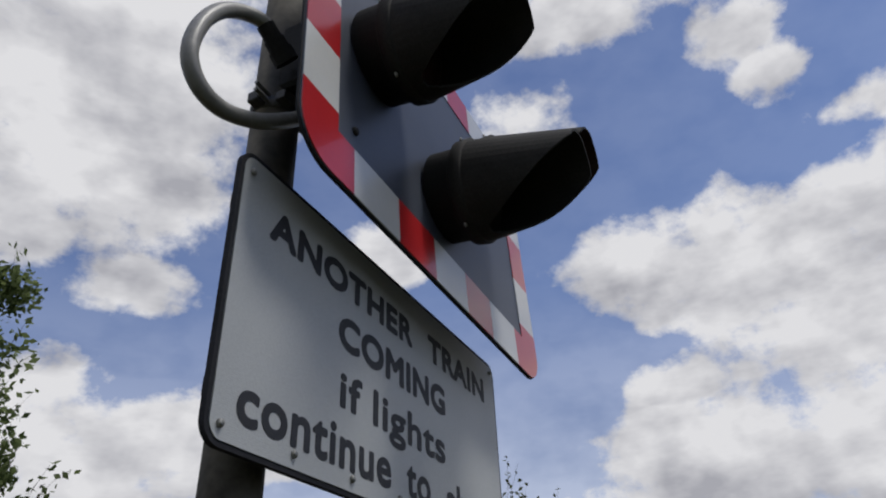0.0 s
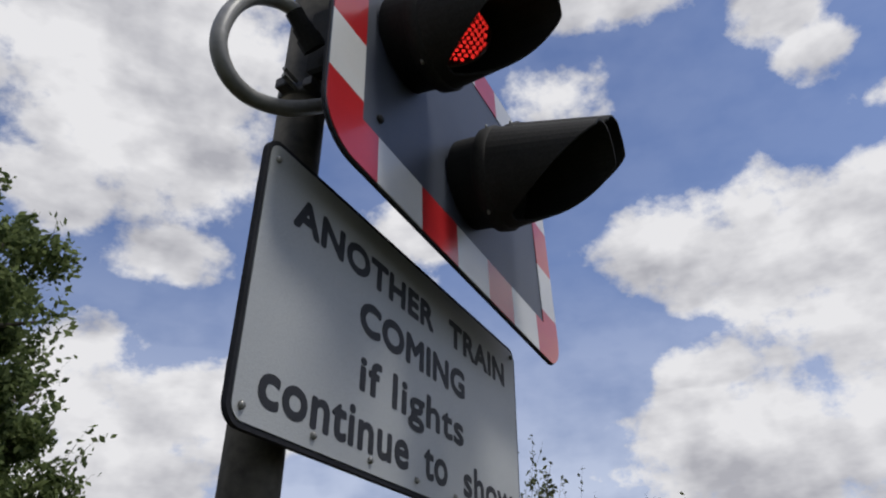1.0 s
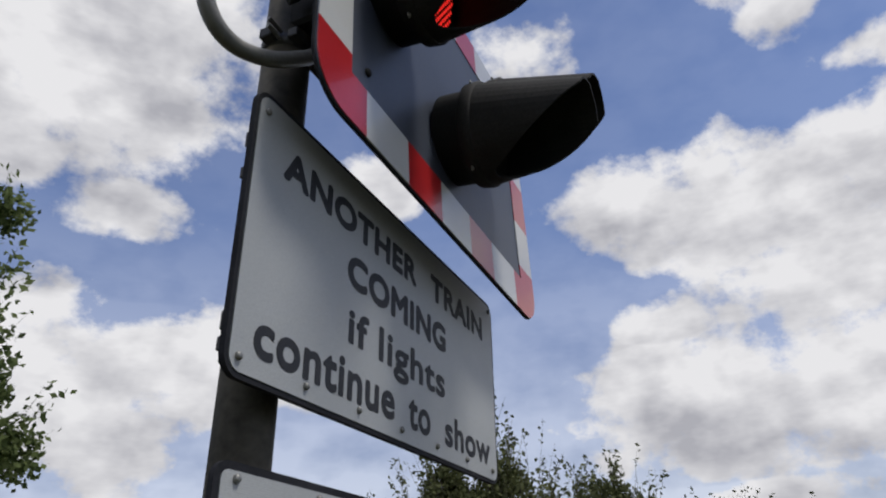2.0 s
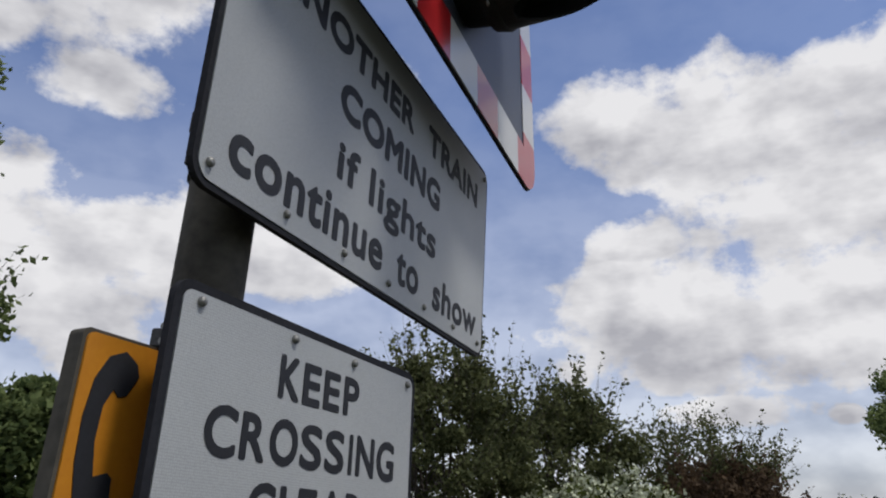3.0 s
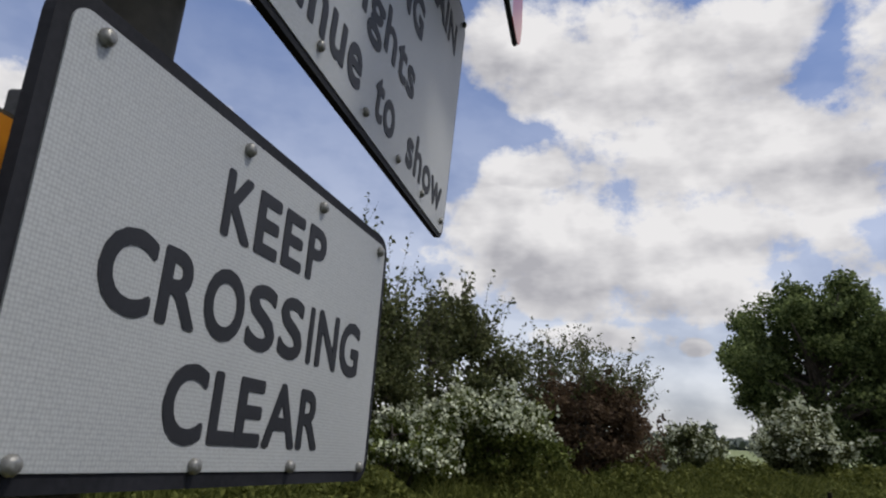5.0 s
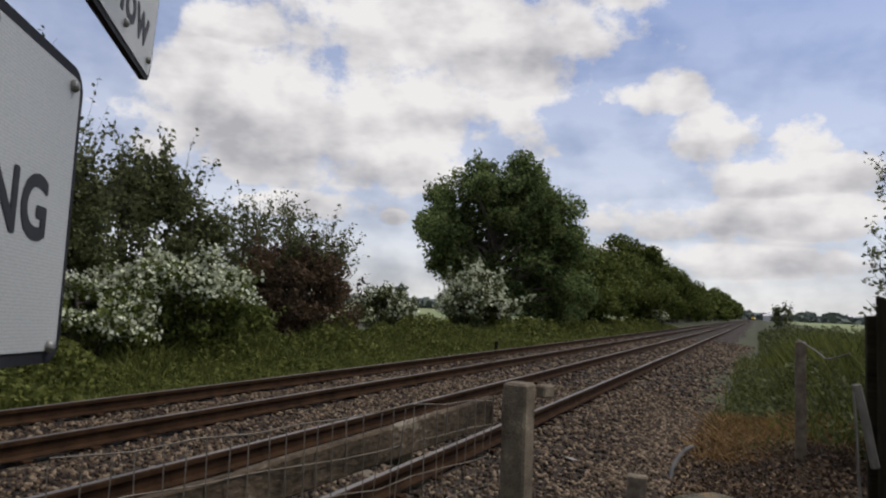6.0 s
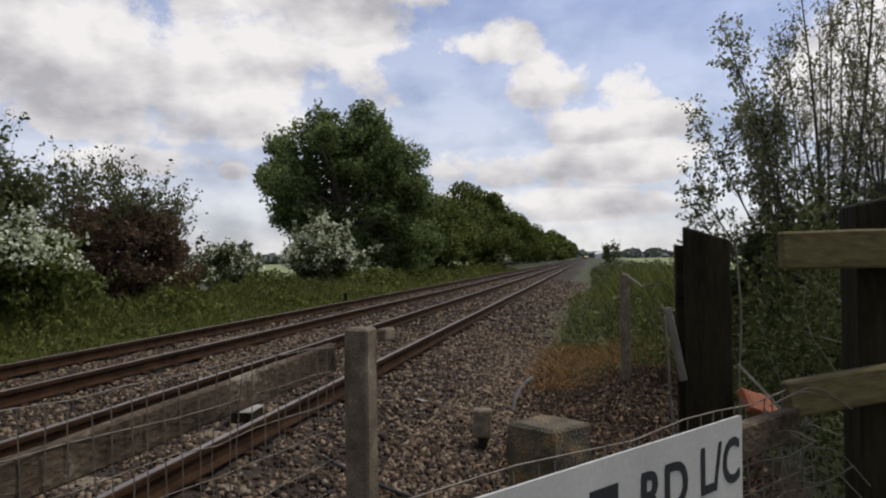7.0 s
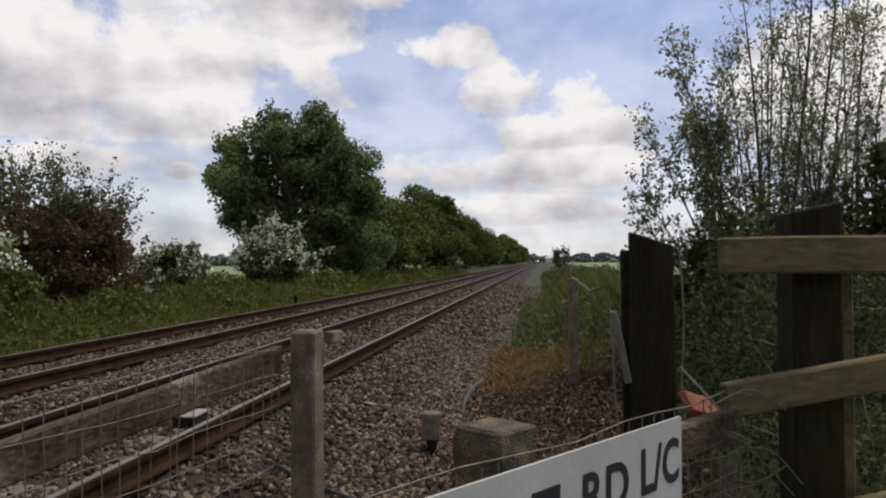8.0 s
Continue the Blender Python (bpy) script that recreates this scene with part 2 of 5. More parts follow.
WIRE = mat("rusty galvanised wire", (0.085, 0.070, 0.054), (0.19, 0.165, 0.135), 0.7, metal=0.3, scale=30, fine=200, bump=0.0)
RUST = mat("rusted rail steel", (0.014, 0.0080, 0.0048), (0.048, 0.026, 0.0135), 0.92, scale=5, fine=60, bump=0.3, dist=0.002, spec=0.06)
STEEL = mat("polished running surface", (0.15, 0.135, 0.12), (0.30, 0.275, 0.25), 0.5, metal=0.85, scale=3, fine=80, bump=0.05, dist=0.001)
STONE = mat("ballast stone", (0.018, 0.0105, 0.0054), (0.086, 0.055, 0.031), 0.92, scale=14, fine=120, bump=0.4, dist=0.004, island=0.9, c=(0.20, 0.150, 0.098))
BED = mat("ballast bed", (0.010, 0.0060, 0.0034), (0.040, 0.026, 0.015), 0.95, scale=16, fine=45, bump=1.0, dist=0.03)
GROUND = mat("rough grassland", (0.020, 0.024, 0.009), (0.052, 0.056, 0.020), 0.95, scale=0.35, fine=6, bump=0.5, dist=0.05, c=(0.085, 0.075, 0.034))
FIELD = mat("crop field", (0.13, 0.165, 0.065), (0.20, 0.225, 0.10), 0.95, scale=0.03, fine=0.8, bump=0.0)
CLOD = mat("crumbly brown soil", (0.013, 0.0068, 0.0034), (0.058, 0.032, 0.015), 0.95, scale=9, fine=70, bump=0.6, dist=0.006, island=0.8, c=(0.105, 0.064, 0.032))
SOIL = mat("dry brown litter", (0.013, 0.0080, 0.0042), (0.048, 0.030, 0.015), 0.95, scale=5, fine=40, bump=1.0, dist=0.03, c=(0.10, 0.064, 0.032))
GRASS = mat("grass blades", (0.058, 0.070, 0.015), (0.150, 0.162, 0.042), 0.8, spec=0.15, scale=0.8, fine=4, bump=0.0, island=0.6, trans=0.35)
WEED = mat("bramble leaves", (0.027, 0.036, 0.011), (0.078, 0.090, 0.028), 0.8, spec=0.15, scale=0.8, fine=4, bump=0.0, island=0.7, trans=0.25)
DRY_GRASS = mat("dry straw grass", (0.15, 0.085, 0.03), (0.28, 0.17, 0.065), 0.8, scale=2, fine=8, bump=0.0, island=0.6, trans=0.2)
LITTER = mat("dead leaves", (0.045, 0.026, 0.013), (0.125, 0.074, 0.038), 0.85, scale=6, fine=30, bump=0.0, island=0.9, c=(0.23, 0.155, 0.085))
OAK_LEAF = mat("oak leaves", (0.056, 0.080, 0.028), (0.185, 0.230, 0.088), 0.8, spec=0.15, scale=0.5, fine=3, bump=0.0, island=0.8, trans=0.5)
HEDGE_LEAF = mat("hedgerow leaves", (0.040, 0.055, 0.012), (0.125, 0.148, 0.036), 0.8, spec=0.15, scale=0.4, fine=3, bump=0.0, island=0.7, trans=0.3)
BUSH_LEAF = mat("grey-green bush leaves", (0.052, 0.062, 0.024), (0.132, 0.145, 0.062), 0.8, spec=0.15, scale=0.8, fine=4, bump=0.0, island=0.7, trans=0.3)
RED_LEAF = mat("red-brown bush leaves", (0.054, 0.036, 0.022), (0.118, 0.080, 0.048), 0.8, spec=0.15, scale=0.8, fine=4, bump=0.0, island=0.6, trans=0.35)
BLOSSOM = mat("white hawthorn blossom", (0.36, 0.39, 0.25), (0.62, 0.65, 0.49), 0.8, scale=2, fine=8, bump=0.0, island=0.5, trans=0.2)
ASH_LEAF = mat("young ash leaves", (0.11, 0.125, 0.062), (0.27, 0.28, 0.16), 0.6, scale=0.8, fine=4, bump=0.0, island=0.7, trans=0.6)
BARK = mat("grey-brown bark", (0.048, 0.040, 0.032), (0.12, 0.10, 0.082), 0.9, scale=5, fine=50, bump=0.6, dist=0.01)
PALE_BARK = mat("pale ash bark", (0.09, 0.085, 0.07), (0.20, 0.185, 0.16), 0.9, scale=6, fine=60, bump=0.5, dist=0.006)
# pale blue-green because aerial haze is mixed into the base colour
HAZE_TREE = mat("haze-tinted distant woodland", (0.075, 0.095, 0.085), (0.13, 0.150, 0.130), 0.95, scale=0.05, fine=0.5, bump=0.0)
FAR_WALL = mat("distant pale sheeting", (0.50, 0.50, 0.50), (0.62, 0.62, 0.62), 0.8, scale=0.3, fine=4, bump=0.0)
SCRAP = mat("grubby pale board", (0.16, 0.15, 0.13), (0.28, 0.265, 0.235), 0.9, scale=8, fine=60, bump=0.3)
BRICK_RED = mat("broken orange clay", (0.16, 0.048, 0.020), (0.25, 0.085, 0.038), 0.9, scale=14, fine=90, bump=0.4)
BLACK_CABLE = mat("black cable sheath", (0.012, 0.012, 0.012), (0.03, 0.03, 0.03), 0.6, scale=10, fine=80)
PIPE = mat("grey plastic duct", (0.05, 0.048, 0.045), (0.10, 0.095, 0.09), 0.85, scale=10, fine=80)
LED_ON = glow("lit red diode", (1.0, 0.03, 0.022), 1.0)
LENS_DARK = mat("dark red lens", (0.020, 0.004, 0.004), (0.035, 0.008, 0.008), 0.3, scale=20, fine=120, coat=0.4)
TRAIN_YELLOW = mat("yellow cab front", (0.62, 0.45, 0.02), (0.70, 0.52, 0.04), 0.4, scale=1, fine=8, bump=0.0)
TRAIN_DARK = mat("dark blue coach side", (0.03, 0.035, 0.06), (0.05, 0.055, 0.09), 0.4, scale=1, fine=8, bump=0.0)
HEADLIGHT = glow("headlight", (1.0, 0.93, 0.75), 6.0)


# ---- mesh helpers ----
def link_mesh(name, me, material, parent=None, label="", m=None):
    ob = new(name, me)
    if material:
        me.materials.append(material)
    if parent:
        ob.parent = parent
    if m is not None:
        ob.matrix_local = m
    if label:
        tagged(ob, label)
    return ob


def part(name, bm, material, parent=None, label="", m=None, smooth=False):
    me = bpy.data.meshes.new(name)
    bmesh.ops.recalc_face_normals(bm, faces=bm.faces)
    if smooth:
        for f in bm.faces:
            f.smooth = True
    bm.to_mesh(me)
    bm.free()
    return link_mesh(name, me, material, parent, label, m)


def thing(name, m, label, category, group="", kind=""):
    ob = new(name)
    ob.empty_display_size = 0.1
    ob.matrix_world = m
    return tagged(ob, label, category, group, kind)


def box(x0, x1, y0, y1, z0, z1, bevel=0.0, seg=1):
    bm = bmesh.new()
    bmesh.ops.create_cube(bm, size=1, matrix=Matrix.LocRotScale(((x0 + x1) / 2, (y0 + y1) / 2, (z0 + z1) / 2), None, (x1 - x0, y1 - y0, z1 - z0)))
    if bevel:
        bmesh.ops.bevel(bm, geom=bm.edges[:], offset=bevel, segments=seg, affect="EDGES", profile=0.5)
    return bm


def rough_box(x0, x1, y0, y1, z0, z1, cuts=6, amp=0.004, bevel=0.006, seed=0):
    """A worn, uneven block or board."""
    bm = box(x0, x1, y0, y1, z0, z1, bevel)
    longest = max((x1 - x0, 0), (y1 - y0, 1), (z1 - z0, 2))[1]
    lo, hi = ((x0, x1), (y0, y1), (z0, z1))[longest]
    for i in range(1, cuts):
        co, no = [0, 0, 0], [0, 0, 0]
        co[longest], no[longest] = lo + (hi - lo) * i / cuts, 1
        bmesh.ops.bisect_plane(bm, geom=bm.verts[:] + bm.edges[:] + bm.faces[:], plane_co=co, plane_no=no)
    for v in bm.verts:
        v.co += amp * noise.noise_vector(v.co * 9 + Vector((seed * 3.1, seed, 0)))
    return bm


def tube(points, radii, sides=8, bm=None, closed_ends=True):
    bm = bm or bmesh.new()
    pts = [Vector(p) for p in points]
    if isinstance(radii, (int, float)):
        radii = [radii] * len(pts)
    rings = []
    side = None
    for i, p in enumerate(pts):
        d = (pts[min(i + 1, len(pts) - 1)] - pts[max(i - 1, 0)]).normalized()
        if side is None:
            side = d.cross(Vector((0.3, 0.2, 1)) if abs(d.z) < 0.9 else Vector((1, 0.1, 0))).normalized()
        side = (side - d * side.dot(d)).normalized()
        other = d.cross(side)
        rings.append([bm.verts.new(p + radii[i] * (math.cos(2 * math.pi * k / sides) * side + math.sin(2 * math.pi * k / sides) * other)) for k in range(sides)])
    for a, b in zip(rings, rings[1:]):
        for k in range(sides):
            bm.faces.new((a[k], a[(k + 1) % sides], b[(k + 1) % sides], b[k]))
    if closed_ends:
        bm.faces.new(rings[0][::-1])
        bm.faces.new(rings[-1])
    return bm


def smooth_path(points, n=6):
    """A curve through the points (Catmull-Rom)."""
    p = [Vector(q) for q in points]
    p = [p[0] * 2 - p[1]] + p + [p[-1] * 2 - p[-2]]
    out = []
    for i in range(1, len(p) - 2):
        a, b, c, d = p[i - 1:i + 3]
        for k in range(n):
            t = k / n
            out.append(0.5 * (2 * b + (c - a) * t + (2 * a - 5 * b + 4 * c - d) * t * t + (3 * b - a - 3 * c + d) * t ** 3))
    return out + [p[-2]]


def round_rect(x0, x1, z0, z1, r, n=8):
    pts = []
    for cx, cz, a0 in ((x1 - r, z1 - r, 0), (x0 + r, z1 - r, 90), (x0 + r, z0 + r, 180), (x1 - r, z0 + r, 270)):
        for k in range(n + 1):
            a = radians(a0 + 90 * k / n)
            pts.append((cx + r * math.cos(a), cz + r * math.sin(a)))
    return pts


def slab(outline, y0, y1, bevel=0.0):
    """A plate with an outline in x, z, from y0 (front) to y1."""
    bm = bmesh.new()
    a = [bm.verts.new((x, y0, z)) for x, z in outline]
    b = [bm.verts.new((x, y1, z)) for x, z in outline]
    bm.faces.new(a)
    bm.faces.new(b[::-1])
    n = len(a)
    for i in range(n):
        bm.faces.new((a[i], b[i], b[(i + 1) % n], a[(i + 1) % n]))
    return bm


def lettering(text, x0, x1, base, top, y, parent, material=LETTER, weight=0.036, label="dark lettering", gap=1.06):
    """Words in the built-in font, fitted between x0 and x1, from the base line to the tallest letter."""
    cu = bpy.data.curves.new("words", "FONT")
    cu.body, cu.size, cu.offset, cu.extrude, cu.resolution_u, cu.space_character = text, 1.0, 0.0, 0.004, 4, gap
    tmp = bpy.data.objects.new("words", cu)
    me = bpy.data.meshes.new_from_object(tmp)
    bpy.data.objects.remove(tmp)
    co = np.empty(len(me.vertices) * 3)
    me.vertices.foreach_get("co", co)
    co = co.reshape(-1, 3)
    lo, hi = co.min(0), co.max(0)
    out = np.empty_like(co)
    grow = weight * (top - base)
    x0, x1, base, top = x0 + grow, x1 - grow, base + grow, top - grow
    out[:, 0] = x0 + (co[:, 0] - lo[0]) / (hi[0] - lo[0]) * (x1 - x0)
    out[:, 2] = base + (co[:, 1] - (lo[1] if text.isupper() else 0)) / (hi[1] - (lo[1] if text.isupper() else 0)) * (top - base)
    out[:, 1] = y - co[:, 2] * 0.04
    me.vertices.foreach_set("co", out.ravel())
    bm = bmesh.new()
    for k in range(9):  # strokes thickened by layers set slightly apart
        a = radians(45 * k)
        r = 0 if k == 8 else grow
        me.transform(Matrix.Translation((r * math.cos(a), -0.00003 * k, r * math.sin(a))))
        bm.from_mesh(me)
        me.transform(Matrix.Translation((-r * math.cos(a), 0.00003 * k, -r * math.sin(a))))
    bpy.data.meshes.remove(me)
    # islands that overlap across the line belong to one letter
    seen, islands = set(), []
    for v in bm.verts:
        if v in seen:
            continue
        stack, own = [v], []
        seen.add(v)
        while stack:
            q = stack.pop()
            own.append(q)
            for e in q.link_edges:
                o = e.other_vert(q)
                if o not in seen:
                    seen.add(o)
                    stack.append(o)
        islands.append((min(q.co.x for q in own), max(q.co.x for q in own), own))
    islands.sort(key=lambda k: k[0])
    letters = []
    for lo_x, hi_x, own in islands:
        if letters and lo_x < letters[-1][1] - 0.3 * min(hi_x - lo_x, letters[-1][1] - letters[-1][0]):
            letters[-1] = (letters[-1][0], max(hi_x, letters[-1][1]), letters[-1][2] + own)
        else:
            letters.append((lo_x, hi_x, own))
    for _, _, own in letters:
        one = bmesh.new()
        ids = {v: one.verts.new(v.co) for v in own}
        for f in {f for v in own for f in v.link_faces}:
            one.faces.new([ids[v] for v in f.verts])
        part("letter", one, material, parent, label)
    bm.free()


def dome(r, h, axis_y=True, n=10):
    """A bolt head that looks towards -y."""
    bm = bmesh.new()
    rings = []
    for rr, y in ((r, 0), (r, -h * 0.4), (r * 0.75, -h * 0.85), (r * 0.3, -h)):
        rings.append([bm.verts.new((rr * math.cos(2 * math.pi * k / n), y, rr * math.sin(2 * math.pi * k / n))) for k in range(n)])
    for a, b in zip(rings, rings[1:]):
        for k in range(n):
            bm.faces.new((a[k], a[(k + 1) % n], b[(k + 1) % n], b[k]))
    bm.faces.new(rings[-1])
    return bm


def quads_mesh(name, verts):
    """verts: n x 4 x 3; one loose leaf each."""
    n = len(verts)
    me = bpy.data.meshes.new(name)
    me.vertices.add(n * 4)
    me.vertices.foreach_set("co", np.ascontiguousarray(verts, dtype=np.float32).ravel())
    me.loops.add(n * 4)
    me.loops.foreach_set("vertex_index", np.arange(n * 4, dtype=np.int32))
    me.polygons.add(n)
    me.polygons.foreach_set("loop_start", np.arange(0, n * 4, 4, dtype=np.int32))
    me.update(calc_edges=True)
    return me


def leaves(centres, size, rng, droop=0.0, aspect=0.6):
    """Diamond leaves at the centres, turned at random."""
    n = len(centres)
    a = rng.normal(size=(n, 3))
    a[:, 2] -= droop
    a /= np.linalg.norm(a, axis=1)[:, None]
    b = np.cross(a, rng.normal(size=(n, 3)))
    b /= np.linalg.norm(b, axis=1)[:, None] + 1e-9
    s = size * rng.uniform(0.6, 1.35, (n, 1))
    c = centres
    return np.stack([c - a * s, c + b * s * aspect, c + a * s, c - b * s * aspect], 1)


def frame_matrix(origin, u, v):
    """x along u, z along v, y into the plate."""
    u, v = Vector(u).normalized(), Vector(v)
    w = v.cross(u).normalized()
    v = u.cross(w)
    m = Matrix((u, w, v)).transposed().to_4x4()
    m.translation = origin
    return m


FRAME_A = frame_matrix((0.055, 0.5048, 1.7658), (0.8129, 0.5824, 0.003), (0.0264, -0.042, 0.9988))
FRAME_K = frame_matrix((0.0855, 0.5625, 1.5596), (0.8602, 0.509, -0.0325), (0.0296, 0.0138, 0.9995))
FRAME_L = frame_matrix((1.2847, 1.1725, 2.2974), (0.8169, 0.576, -0.0297), (0.022, 0.0203, 0.9996))


# ---- ground, railway ----
def ground_height(x, y):
    """Trackbed shoulders, a low verge beyond the line and a rough bank on the near side."""
    z = -0.34
    if 0.4 < y < 9.0:
        k = min(1.0, (y - 0.4) / 1.5, (9.0 - y) / 0.8)
        z = -0.34 + 0.10 * k
    elif y >= 9.0:
        z = -0.34 + 0.30 * min(1, (y - 9.0) / 3.0)
    elif y < 0.0 and x > 8.5:
        z = -0.34 + 0.25 * min(1, -y / 1.5) * min(1, (x - 8.5) / 3)
    return z + 0.03 * noise.noise(Vector((x * 0.6, y * 0.6, 0))) * (0.3 if 0.4 < y < 9 else 1)


def build_ground():
    xs = sorted({-3000, -800, -200, -80, *[i * 4 for i in range(-10, 0)], *[i * 0.5 for i in range(0, 61)], *[30 + i * 4 for i in range(1, 20)], 130, 180, 260, 400, 700, 1200, 2200, 4200})
    ys = sorted({-3500, -1200, -400, -150, -60, *[i * 3 for i in range(-12, -2)], *[i * 0.4 for i in range(-15, 45)], *[18 + i * 4 for i in range(0, 8)], 70, 120, 300, 800, 1800, 3500})
    bm = bmesh.new()
    grid = [[bm.verts.new((x, y, ground_height(x, y))) for y in ys] for x in xs]
    for i in range(len(xs) - 1):
        for j in range(len(ys) - 1):
            bm.faces.new((grid[i][j], grid[i + 1][j], grid[i + 1][j + 1], grid[i][j + 1]))
    tagged(part("ground", bm, GROUND, smooth=True), "rough grassy ground running flat to the horizon", "ground", kind="structure")


def bed_height(x, y):
    z = -0.205
    if y < 1.9:
        z -= (1.9 - y) * 0.115
    if y > 8.1:
        z -= (y - 8.1) * 0.3
    return z + 0.035 * noise.noise(Vector((x * 1.7, y * 1.7, 3))) + 0.02 * noise.noise(Vector((x * 6, y * 6, 1)))


RAILS = (2.60, 4.10, 5.75, 7.25)


def build_trackbed():
    bm = bmesh.new()
    xs = [-14 + i * 0.25 for i in range(0, 180)] + [32 + i * 3 for i in range(0, 50)] + [200, 300, 500, 900]
    ys = [0.0 + i * 0.2 for i in range(0, 45)]
    grid = []
    for x in xs:
        edge = 0.15 + 0.4 * noise.noise(Vector((x * 0.5, 0, 7))) if x > 9 else 0.5 + 0.3 * noise.noise(Vector((x * 0.5, 0, 7)))
        grid.append([bm.verts.new((x, max(y, edge) if y < 1 else y, bed_height(x, y))) for y in ys])
    for a, b in zip(grid, grid[1:]):
        for j in range(len(ys) - 1):
            bm.faces.new((a[j], b[j], b[j + 1], a[j + 1]))
    tagged(part("ballast_bed", bm, BED, smooth=True), "brown-grey crushed stone ballast bed under the tracks", "ballast", kind="structure")


def stone_field(name, n, x0, x1, y0, y1, size, rng, power=1.0, z_of=None, material=None, label="loose angular brown and grey ballast stones", category="ballast stones"):
    """Loose angular stones on the bed, in one mesh."""
    cube = np.array([(-1, -1, -1), (1, -1, -1), (1, 1, -1), (-1, 1, -1), (-1, -1, 1), (1, -1, 1), (1, 1, 1), (-1, 1, 1)]) / 1.45
    tri = np.array([(0, 2, 1), (0, 3, 2), (4, 5, 6), (4, 6, 7), (0, 1, 5), (0, 5, 4), (1, 2, 6), (1, 6, 5), (2, 3, 7), (2, 7, 6), (3, 0, 4), (3, 4, 7)])
    px = x0 + (x1 - x0) * rng.uniform(0, 1, n) ** power
    py = rng.uniform(y0, y1, n)
    keep = np.ones(n, bool)
    for r in RAILS:
        keep &= abs(py - r) > 0.10
    px, py = px[keep], py[keep]
    n = len(px)
    pz = np.array([(z_of or bed_height)(a, b) for a, b in zip(px, py)])
    s = size * rng.uniform(0.55, 1.35, (n, 1, 1)) * (1 + 0.03 * px[:, None, None].clip(0, 40))
    chip = cube[None] * rng.uniform(0.45, 1.2, (n, 8, 3)) * np.array((1.2, 0.95, 0.75))
    q = rng.normal(0, 1, (n, 4))
    w, i, j, k = (q / np.linalg.norm(q, axis=1, keepdims=True)).T
    turn = np.stack([1 - 2 * (j * j + k * k), 2 * (i * j - k * w), 2 * (i * k + j * w),
                     2 * (i * j + k * w), 1 - 2 * (i * i + k * k), 2 * (j * k - i * w),
                     2 * (i * k - j * w), 2 * (j * k + i * w), 1 - 2 * (i * i + j * j)], 1).reshape(n, 3, 3)
    shape = np.einsum("nab,nvb->nva", turn, chip) * s
    verts = shape + np.stack([px, py, pz + size * 0.25], 1)[:, None, :]
    me = bpy.data.meshes.new(name)
    me.vertices.add(n * 8)
    me.vertices.foreach_set("co", verts.astype(np.float32).ravel())
    faces = (tri[None] + 8 * np.arange(n)[:, None, None]).astype(np.int32).ravel()
    me.loops.add(len(faces))
    me.loops.foreach_set("vertex_index", faces)
    me.polygons.add(n * 12)
    me.polygons.foreach_set("loop_start", np.arange(0, n * 36, 3, dtype=np.int32))
    me.update(calc_edges=True)
    tagged(link_mesh(name, me, material or STONE), label, category, kind="stuff")


RAIL_PROFILE = [(-0.070, -0.159), (0.070, -0.159), (0.070, -0.148), (0.016, -0.128), (0.010, -0.05), (0.036, -0.040), (0.036, -0.008), (0.028, -0.001), (-0.028, -0.001), (-0.036, -0.008), (-0.036, -0.040), (-0.010, -0.05), (-0.016, -0.128), (-0.070, -0.148)]


def build_track(y_near, y_far, label):
    track = thing("railway_track", pose(0, 0, 0), label, "railway track", "two parallel tracks", "structure")
    for y in (y_near, y_far):
        bm = bmesh.new()
        rows = [[bm.verts.new((x, y + a, z)) for a, z in RAIL_PROFILE] for x in (-14, 30, 120, 900)]
        for p, q in zip(rows, rows[1:]):
            for k in range(len(RAIL_PROFILE)):
                bm.faces.new((p[k], q[k], q[(k + 1) % len(RAIL_PROFILE)], p[(k + 1) % len(RAIL_PROFILE)]))
        bm.faces.new(rows[0])
        rail = part("rail", bm, RUST, track, "rust-brown steel rail")
        part("running_surface", box(-13.9, 899, y - 0.024, y + 0.024, -0.001, 0.002), STEEL, rail, "polished bright rail top")
    return track


def build_sleepers(tracks):
    bm = rough_box(-0.13, 0.13, -1.28, 1.28, -0.16, 0.0, 5, 0.006, 0.012)
    me = bpy.data.meshes.new("sleeper")
    bm.to_mesh(me)
    bm.free()
    me.materials.append(CONCRETE)
    clip = box(-0.05, 0.05, -0.035, 0.035, 0, 0.03, 0.008)
    cm = bpy.data.meshes.new("rail_clip")
    clip.to_mesh(cm)
    clip.free()
    cm.materials.append(RUST)
    for track, mid in ((tracks[0], 3.35), (tracks[1], 6.50)):
        for i in range(70):
            x = -8 + i * 0.68
            s = link_mesh("sleeper", me, None, track, "", pose(x, mid, -0.212, 0, 0, 0.4 * math.sin(i * 7.3)))
            if 4 < x < 22:
                for dy in (-0.86, -0.64, 0.64, 0.86):
                    link_mesh("rail_clip", cm, None, s, "", pose(0, dy, 0.03))


# ---- signs and signal on the pole ----
def bolt_at(parent, x, z, y=-0.004, r=0.011, name="bolt"):
    return part(name, dome(r, 0.008), BOLT, parent, "dull zinc bolt head", pose(x, y, z), True)


